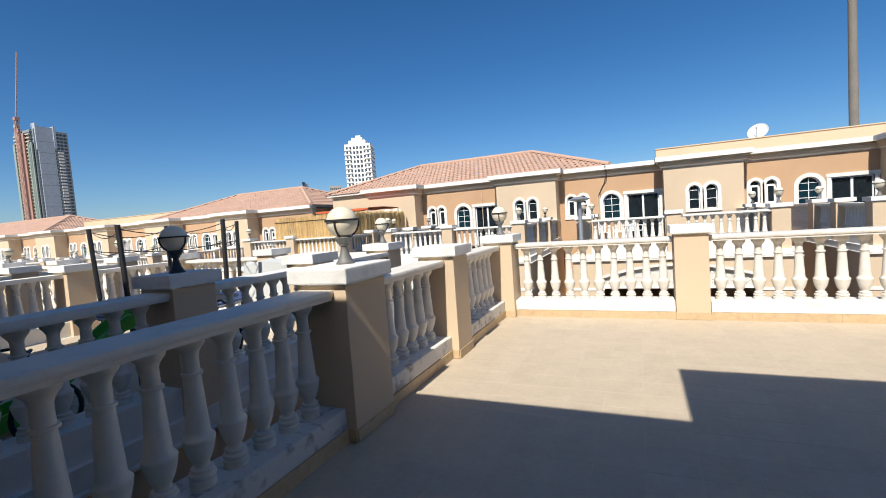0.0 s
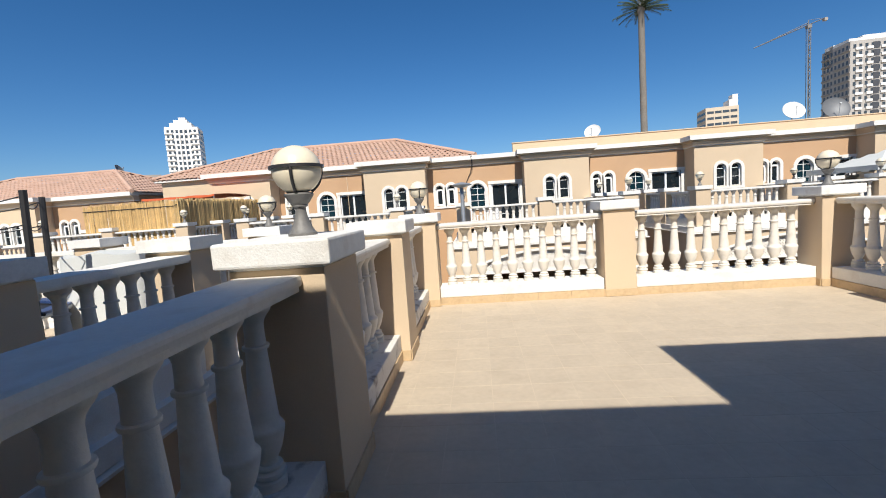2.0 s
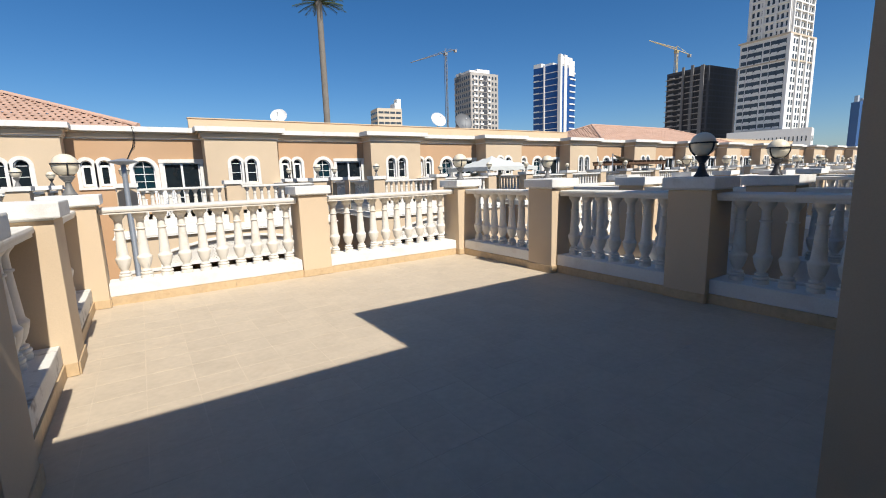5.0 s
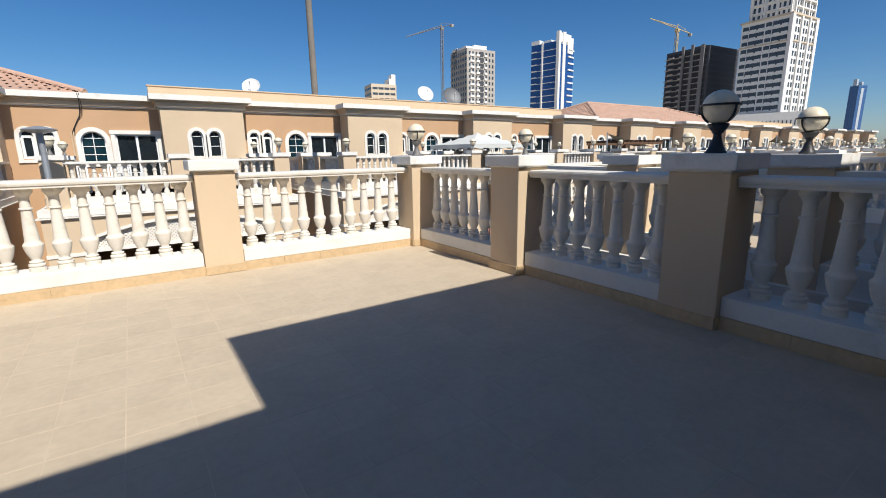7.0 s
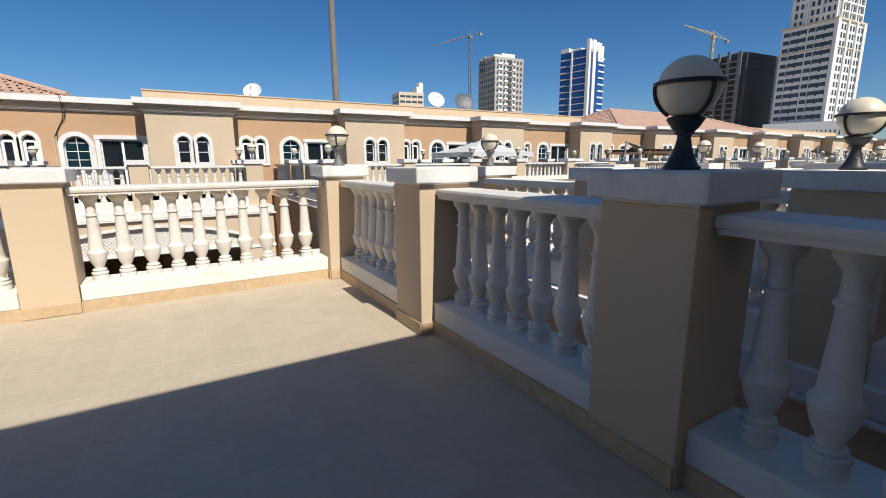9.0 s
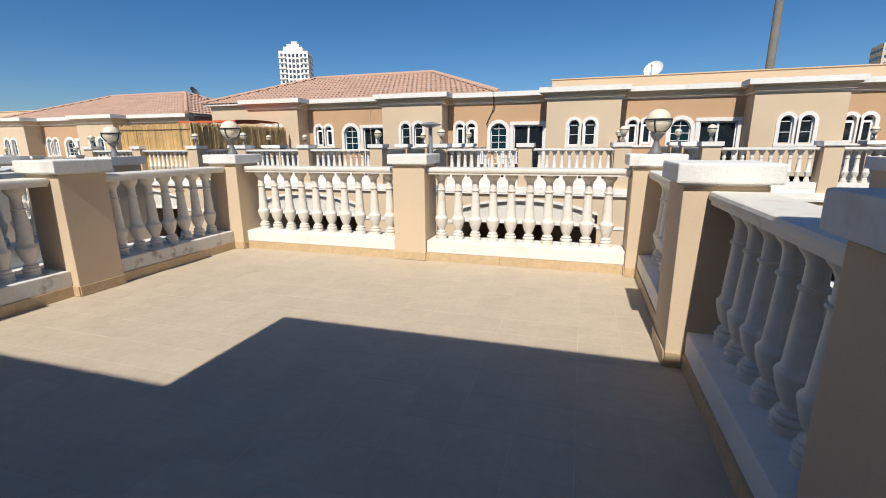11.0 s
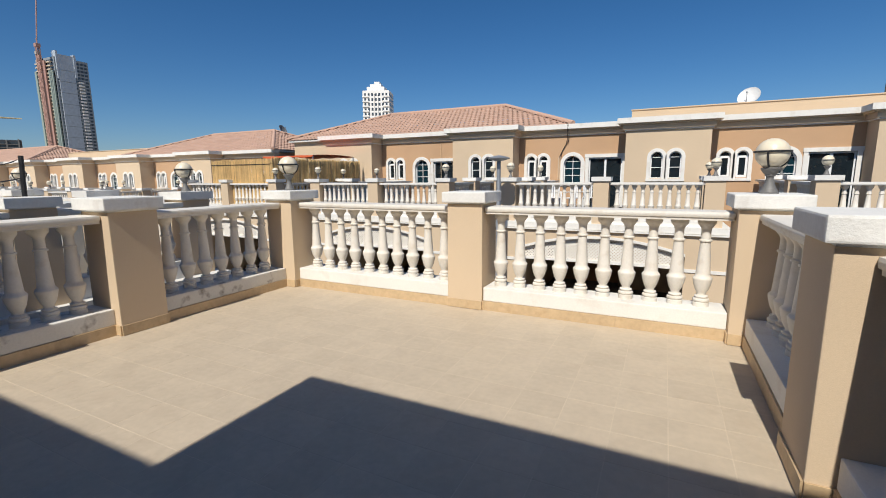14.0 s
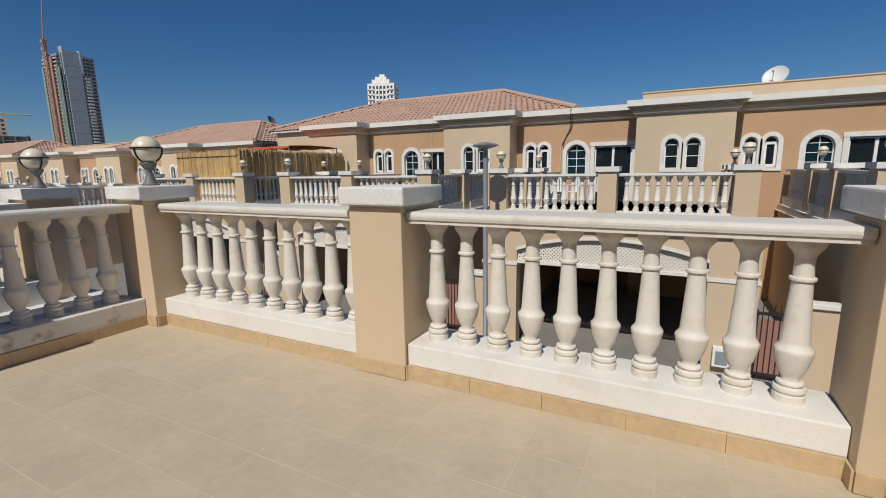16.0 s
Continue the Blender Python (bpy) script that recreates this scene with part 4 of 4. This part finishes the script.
def gazebo(x, y, w, zf, eave, top):
    root = thing("gazebo", pose(x, y, zf), "off-white canvas gazebo on thin poles", "gazebo")
    bm = bmesh.new()
    n = 10
    g = [[None] * (n + 1) for _ in range(n + 1)]
    for i in range(n + 1):
        for j in range(n + 1):
            u, v = 2 * i / n - 1, 2 * j / n - 1
            r = max(abs(u), abs(v))
            z = eave + (top - eave) * (1 - r) ** 1.15
            g[i][j] = bm.verts.new((u * w, v * w, z))
    for i in range(n):
        for j in range(n):
            bm.faces.new((g[i][j], g[i + 1][j], g[i + 1][j + 1], g[i][j + 1]))
    for i in range(n):
        for edge in ((g[i][0], g[i + 1][0]), (g[i][n], g[i + 1][n]), (g[0][i], g[0][i + 1]), (g[n][i], g[n][i + 1])):
            lo = [bm.verts.new(v.co - Vector((0, 0, .16 + .03 * (i % 2)))) for v in edge]
            bm.faces.new((edge[0], edge[1], lo[1], lo[0]))
    part("canopy", bm, CANVAS, root)
    for sx in (-1, 1):
        for sy in (-1, 1):
            bm = bmesh.new()
            tube(bm, (sx * w * .95, sy * w * .95, 0), (sx * w * .95, sy * w * .95, eave), .03, 8)
            part("pole", bm, UPVC, root)


gazebo(12, 16.77, 1.5, TER_Z, 1.48, 2.0)


def reed_fence(x0, y0, x1, y1, z0, z1, seed):
    rng = random.Random(seed)
    root = thing("reed_fence", pose(0, 0, 0), "dry yellow reed screen tied above a parapet", "fence", "reed screens")
    d = Vector((x1 - x0, y1 - y0, 0))
    n = int(d.length / .017)
    bm = bmesh.new()
    for i in range(n):
        p = Vector((x0, y0, 0)) + d * (i / n)
        jx, jy = rng.uniform(-.02, .02), rng.uniform(-.02, .02)
        tube(bm, (p.x + jx, p.y + jy, z0), (p.x + jx + rng.uniform(-.03, .03), p.y + jy, z1 + rng.uniform(-.08, .03)), .022, 4)
    tagged(part("reeds", bm, BAMBOO, root), kind="stuff")
    bm = bmesh.new()
    for z in (z0 + .2, z1 - .2):
        tube(bm, (x0, y0 - .03, z), (x1, y1 - .03, z), .014, 5)
    part("tie_wire", bm, BLACK, root)


reed_fence(-15.05, 14.67, -11.73, 14.67, TER_Z, 2.12, 1)
reed_fence(-11.73, 14.69, -11.73, 20.27, TER_Z, 2.16, 2)


def awning(x0, x1, y0, y1, z0, top):
    root = thing("awning", pose((x0 + x1) / 2, (y0 + y1) / 2, z0), "orange-red canvas awning on a terrace behind reeds", "awning")
    w, d = (x1 - x0) / 2, (y1 - y0) / 2
    bm = bmesh.new()
    n = 12
    g = [[bm.verts.new((w * (2 * i / n - 1), d * (2 * j / n - 1), top - z0 - .035 * abs(math.sin(math.pi * i / n * 3)) - .05 * (2 * j / n - 1) ** 2)) for j in range(n + 1)] for i in range(n + 1)]
    for i in range(n):
        for j in range(n):
            bm.faces.new((g[i][j], g[i + 1][j], g[i + 1][j + 1], g[i][j + 1]))
        lo = [bm.verts.new(v.co - Vector((0, 0, .07))) for v in (g[i][0], g[i + 1][0])]
        bm.faces.new((g[i][0], g[i + 1][0], lo[1], lo[0]))
    part("canopy", bm, ORANGE, root)
    for sx in (-1, 1):
        for sy in (-1, 1):
            bm = bmesh.new()
            tube(bm, (sx * w * .97, sy * d * .97, 0), (sx * w * .97, sy * d * .97, top - z0 - .06), .025, 8)
            part("pole", bm, STEEL, root)


awning(-14.9, -11.9, 17.2, 20.1, TER_Z, 2.42)


# ---- along the lane: boundary walls and gates between the carports ----
def boundary(x0, y, z0):
    root = thing("boundary_wall", pose(x0, y, z0), "low beige boundary wall with a white coping", "wall", "boundary walls")
    part("wall", boxes(((.78, 1.62), (-.10, .10), (0, 1.66))), STUCCO, root)
    part("coping", boxes(((.72, 1.66), (-.16, .16), (1.66, 1.76)), bevel=.015), WHITE, root)
    gate = thing("iron_gate", pose(x0, y, z0), "dark red-brown iron gate with thin bars", "gate", "iron gates")
    part("gate_frame", boxes(((.04, .08), (-.02, .02), (.08, 1.5)), ((.70, .74), (-.02, .02), (.08, 1.5)), ((.08, .70), (-.02, .02), (1.40, 1.46)), ((.08, .70), (-.02, .02), (.10, .16))), BLACK, gate)
    part("sheet", boxes(((.10, .68), (.025, .04), (.16, 1.30))), GATERED, gate, "faded red sheet behind the bars")
    for i in range(6):
        bm = bmesh.new()
        tube(bm, (.15 + .098 * i, 0, .16), (.15 + .098 * i, 0, 1.62), .009, 6)
        part("bar", bm, BLACK, gate)


for k in range(-3, 5):
    boundary(OPP_X + k * PITCH + HALF + PW + .08, 14.6, STREET)


def wall_meter(x, y, z):
    root = thing("meter_box", pose(x, y, z), "small pale meter box on a carport wall", "meter box")
    part("body", boxes(((-.16, .16), (-.12, 0), (0, .42)), bevel=.01), UPVC, root)
    part("hatch", boxes(((-.11, .11), (-.13, -.12), (.06, .34))), TOWERGREY, root)


wall_meter(2.71, 14.32, -2.75)


def facade_cable(x, y):
    root = thing("hanging_cable", pose(x, y, OPP_Z), "loose dark cables hanging down a tan wall", "cable")
    bm = bmesh.new()
    sweep(bm, [(.0, -.33, 3.6), (.03, -.34, 3.4), (.0, -.10, 3.1), (-.06, -.05, 2.85), (-.16, -.04, 2.65), (-.26, -.04, 2.45), (-.33, -.04, 2.3)], .014, 5)
    part("cable", bm, BLACK, root)
    bm = bmesh.new()
    sweep(bm, [(.05, -.33, 3.6), (.06, -.12, 3.2), (.02, -.05, 2.9), (-.12, -.05, 2.75), (-.24, -.05, 2.5), (-.27, -.05, 2.2)], .010, 5)
    part("cable", bm, BLACK, root)
    for dx in (-.36, -.29):
        bm = bmesh.new()
        tube(bm, (dx, -.03, 0.1), (dx, -.03, 2.45 + dx * .4), .022, 6)
        part("conduit", bm, STUCCO, root)


facade_cable(-1.93, OPP_Y)


def thin_conduit(x, y):
    root = thing("conduit_pipe", pose(x, y, OPP_Z), "thin pale conduit on a tan wall", "pipe")
    bm = bmesh.new()
    tube(bm, (0, -.02, 1.2), (0, -.02, 3.1), .016, 6)
    part("pipe", bm, STUCCO, root)


thin_conduit(-7.85, OPP_Y)


def plastic_chair(m):
    root = thing("plastic_chair", m, "white moulded plastic garden chair", "chair", "white plastic chairs")
    part("seat", boxes(((-.22, .22), (-.22, .22), (.40, .43)), bevel=.01), UPVC, root)
    for i in range(5):
        part("back_slat", boxes(((-.20 + i * .085, -.14 + i * .085), (.21, .235), (.43, .86)), bevel=.005), UPVC, root)
    part("back_rail", boxes(((-.23, .23), (.205, .24), (.86, .91)), bevel=.01), UPVC, root)
    for sx in (-1, 1):
        part("armrest", boxes(((sx * .21, sx * .26), (-.22, .22), (.62, .65)), bevel=.008), UPVC, root)
        for sy in (-1, 1):
            part("leg", boxes(((sx * .17, sx * .23), (sy * .17, sy * .23), (0, .62 if sy < 0 else .42)), bevel=.004), UPVC, root)


for x, y, rz in ((-2.05, 19.9, 20), (-1.35, 19.7, -15), (-.75, 20.2, 40)):
    plastic_chair(pose(x, y, TER_Z, 0, 0, rz))


def shade_sail(corners, floor):
    root = thing("shade_sail", pose(0, 0, 0), "sand-coloured shade sail stretched over a terrace", "shade sail")
    bm = bmesh.new()
    n = 8
    A, B, C = [Vector(p) for p in corners]
    rows = []
    for i in range(n + 1):
        row = []
        for j in range(n + 1 - i):
            u, v = i / n, j / n
            w = 1 - u - v
            p = A * w + B * u + C * v
            p.z -= 1.2 * u * v * w * 3 + .10 * (u * v + v * w + w * u)
            row.append(bm.verts.new(p))
        rows.append(row)
    for i in range(n):
        for j in range(n - i):
            bm.faces.new((rows[i][j], rows[i + 1][j], rows[i][j + 1]))
            if j < n - i - 1:
                bm.faces.new((rows[i + 1][j], rows[i + 1][j + 1], rows[i][j + 1]))
    part("cloth", bm, SAILCLOTH, root)
    for p in (A, B, C):
        bm = bmesh.new()
        tube(bm, (p.x, p.y, floor), (p.x, p.y, p.z + .05), .035, 8)
        part("post", bm, STEEL, root)


shade_sail(((19.85, 15.8, 2.13), (24.85, 16.2, 1.43), (22.85, 17.2, 1.68)), TER_Z)
shade_sail(((41.25, 15.8, 2.18), (46.25, 16.2, 1.48), (43.85, 17.2, 1.78)), TER_Z)


def pergola(x, y, z0, w, d, h):
    root = thing("pergola", pose(x, y, z0), "brown timber pergola frame on a terrace", "pergola")
    for sx in (-1, 1):
        for sy in (-1, 1):
            part("post", boxes(((sx * w - .05, sx * w + .05), (sy * d - .05, sy * d + .05), (0, h))), TIMBER, root)
    for sy in (-1, 1):
        part("beam", boxes(((-w - .2, w + .2), (sy * d - .04, sy * d + .04), (h, h + .14))), TIMBER, root)
    for i in range(9):
        xx = -w + 2 * w * i / 8
        part("rafter", boxes(((xx - .03, xx + .03), (-d - .2, d + .2), (h + .14, h + .24))), TIMBER, root)


pergola(23.45, 17.17, TER_Z, 1.7, 1.2, 1.45)


# ---- things on the left neighbour's terrace ----
def shed(x0, x1, y0, y1, h):
    root = thing("garden_shed", pose(x0, y0, -.035), "blue-grey plastic garden shed, coloured darker for shade, with a flat black roof", "shed")
    w, d = x1 - x0, y1 - y0
    part("wall", boxes(((0, w), (0, d), (0, h)), bevel=.01), SHED, root)
    part("roof", boxes(((-.06, w + .06), (-.06, d + .06), (h, h + .07)), bevel=.015), BLACK, root)
    bm = bmesh.new()
    for i in range(9):
        z = .2 + i * (h - .3) / 9
        for a, b in ((.06, d * .46), (d * .54, d - .06)):
            box(bm, (w + .001, w + .022), (a, b), (z, z + (h - .3) / 9 - .03))
    tagged(part("panel", bm, SHED, root), kind="stuff")


shed(-8.9, -7.0, .15, 2.05, 2.12)


def trampoline(x, y, r):
    root = thing("trampoline", pose(x, y, -.035), "round trampoline with padded black poles and a torn net", "trampoline")
    bm = bmesh.new()
    pts = [(r * math.cos(a), r * math.sin(a), .55) for a in np.linspace(0, 2 * math.pi, 33)]
    part("frame", sweep(bm, pts, .03, 6), STEEL, root)
    part("mat", lathe(bmesh.new(), [(r * .9, .53), (r * .9, .545)], 32), BLACK, root)
    part("pad", lathe(bmesh.new(), [(r * .86, .56), (r * 1.02, .56), (r * 1.02, .59), (r * .86, .59), (r * .86, .56)], 32, caps=False), TOYBLUE, root, "dark blue edge pad")
    for k in range(5):
        a = radians(72 * k + 4)
        bm = bmesh.new()
        c, s = math.cos(a), math.sin(a)
        tube(bm, (r * c, r * s, .0), (r * c, r * s, .75), .022, 8)
        tube(bm, (r * c, r * s, .75), (r * 1.04 * c, r * 1.04 * s, 1.78), .032, 8)
        part("pole", bm, BLACK, root)
    bm = bmesh.new()
    for k in range(5):
        a0, a1 = radians(72 * k + 4), radians(72 * k + 76)
        p, q = Vector((r * math.cos(a0), r * math.sin(a0), 0)), Vector((r * math.cos(a1), r * math.sin(a1), 0))
        for zt, sag in ((1.72, .10), (1.45, .06)):
            pts = [p.lerp(q, i / 8) + Vector((0, 0, zt - sag * 4 * (i / 8) * (1 - i / 8))) for i in range(9)]
            sweep(bm, pts, .006, 4)
    tagged(part("net_cord", bm, BLACK, root), kind="stuff")


trampoline(-7.1, 4.35, 1.0)


def covered_furniture(x, y, w, d, h):
    root = thing("covered_barbecue", pose(x, y, -.035, 0, 0, 12), "white fabric cover draped over terrace furniture", "cover")
    rng = random.Random(3)
    bm = bmesh.new()
    n, rows = 28, 7
    rings = []
    for k in range(rows):
        t = k / (rows - 1)
        ring = []
        for i in range(n):
            a = 2 * math.pi * i / n
            cx, cy = math.cos(a), math.sin(a)
            s = 1 / max(abs(cx), abs(cy)) ** .8
            fold = 1 + .05 * (1 - t) * math.sin(7 * a + k) + rng.uniform(-.012, .012)
            sc = (1.06 - .16 * t) * fold
            ring.append(bm.verts.new((w / 2 * cx * s * sc, d / 2 * cy * s * sc, h * t * (1 - .02 * math.sin(5 * a)))))
        rings.append(ring)
    for p, q in zip(rings, rings[1:]):
        for i in range(n):
            bm.faces.new((p[i], p[(i + 1) % n], q[(i + 1) % n], q[i]))
    bm.faces.new(rings[-1])
    part("cover", bm, CANVAS, root, smooth=True)


covered_furniture(-6.1, 5.4, .95, .75, 1.08)


def toy_slide(x, y):
    root = thing("toy_slide", pose(x, y, -.035, 0, 0, 75), "bright green plastic toy slide", "toy slide")
    pts = [(-.7, .05), (-.5, .10), (-.1, .42), (.25, .70), (.45, .74)]
    for name, ya, yb, up in (("chute", -.18, .18, 0), ("side_wall", -.21, -.18, .10), ("side_wall", .18, .21, .10)):
        bm = bmesh.new()
        rows = [[bm.verts.new(q) for q in ((px, ya, pz - .02), (px, yb, pz - .02), (px, yb, pz + .02 + up), (px, ya, pz + .02 + up))] for px, pz in pts]
        for r0, r1 in zip(rows, rows[1:]):
            for k in range(4):
                bm.faces.new((r0[k], r0[(k + 1) % 4], r1[(k + 1) % 4], r1[k]))
        bm.faces.new(rows[0])
        bm.faces.new(rows[-1])
        part(name, bm, GREEN, root)
    part("ladder", boxes(((.42, .48), (-.2, -.15), (0, .95)), ((.42, .48), (.15, .2), (0, .95)), ((.42, .48), (-.15, .15), (.2, .25)), ((.42, .48), (-.15, .15), (.45, .5)), bevel=.008), TOYBLUE, root)


toy_slide(-5.5, 2.3)


def bicycle(m):
    root = thing("bicycle", m, "small dark bicycle standing beside a parapet", "bicycle")
    for x in (-.38, .38):
        bm = bmesh.new()
        pts = [(x + .23 * math.cos(a), 0, .24 + .23 * math.sin(a)) for a in np.linspace(0, 2 * math.pi, 25)]
        wheel = part("wheel", sweep(bm, pts, .02, 6), BLACK, root)
        bm = bmesh.new()
        for k in range(8):
            a = math.pi * k / 8
            tube(bm, (x - .22 * math.cos(a), 0, .24 - .22 * math.sin(a)), (x + .22 * math.cos(a), 0, .24 + .22 * math.sin(a)), .0025, 4)
        tagged(part("spokes", bm, STEEL, wheel), kind="stuff")
    bm = bmesh.new()
    for p, q in (((-.38, 0, .24), (-.05, 0, .26)), ((-.05, 0, .26), (-.16, 0, .62)), ((-.38, 0, .24), (-.15, 0, .55)), ((-.05, 0, .26), (.26, 0, .60)), ((-.15, 0, .55), (.26, 0, .62)), ((.38, 0, .24), (.24, 0, .74))):
        tube(bm, p, q, .015, 6)
    part("frame", bm, TOYBLUE, root)
    bm = bmesh.new()
    sweep(bm, [(.16, -.24, .76), (.23, -.12, .78), (.24, 0, .75), (.23, .12, .78), (.16, .24, .76)], .013, 6)
    part("handlebar", bm, BLACK, root)
    part("saddle", boxes(((-.28, -.06), (-.06, .06), (.62, .67)), bevel=.015), BLACK, root)


bicycle(pose(-5.15, 1.35, -.035, 0, 6, 84))
bicycle(pose(-5.2, 3.3, -.035, 0, -5, 98))


def planter(x, y):
    root = thing("potted_plant", pose(x, y, -.035), "leafy green plant in a dark trough", "plant")
    part("trough", boxes(((-.5, .5), (-.16, .16), (0, .85)), bevel=.015), SHED, root)
    part("soil", boxes(((-.47, .47), (-.13, .13), (.85, .87))), TIMBER, root)
    rng = random.Random(9)
    for k in range(70):
        bm = bmesh.new()
        p = Vector((rng.uniform(-.45, .45), rng.uniform(-.12, .12), .86))
        d = Vector((rng.uniform(-.5, .5), rng.uniform(-.5, .5), rng.uniform(.5, 1.1))).normalized() * rng.uniform(.12, .34)
        s = d.cross(Vector((0, 0, 1))).normalized() * rng.uniform(.02, .045)
        v = [bm.verts.new(q) for q in (p, p + d * .5 + s, p + d, p + d * .5 - s)]
        bm.faces.new(v)
        part("leaf", bm, LEAF, root)


planter(-5.2, .55)

# ---- floor tiles of the own terrace ----
TS = 0.283
G = 0.003
me = mesh_of(boxes(((-TS / 2 + G, TS / 2 - G), (-TS / 2 + G, TS / 2 - G), (-.012, 0.0))), "tile", TILE)
rng = random.Random(7)
rest = bmesh.new()
X0, X1, Y0, Y1 = -2.575, 2.595, -0.405, 6.338
for j in range(-1, 26):
    for i in range(-2, 20):
        xa, ya = -0.92 + TS * (i - 6), 3.60 + TS * (j - 14)
        ca, cb, cc, cd = max(xa, X0), min(xa + TS, X1), max(ya, Y0), min(ya + TS, Y1)
        if cb - ca < .02 or cd - cc < .02:
            continue
        whole = cb - ca > TS - 1e-4 and cd - cc > TS - 1e-4
        m = pose(xa + TS / 2, ya + TS / 2, rng.uniform(-.0001, .0002), rng.uniform(-.015, .015), rng.uniform(-.015, .015), 90 * rng.randrange(4))
        if whole and ya > 1.3:
            shared("tile", me, terrace_floor, m)
        else:
            box(rest, (ca + G, cb - G), (cc + G, cd - G), (-.012, 0))
tagged(part("edge_tiles", rest, TILE, terrace_floor), kind="stuff")
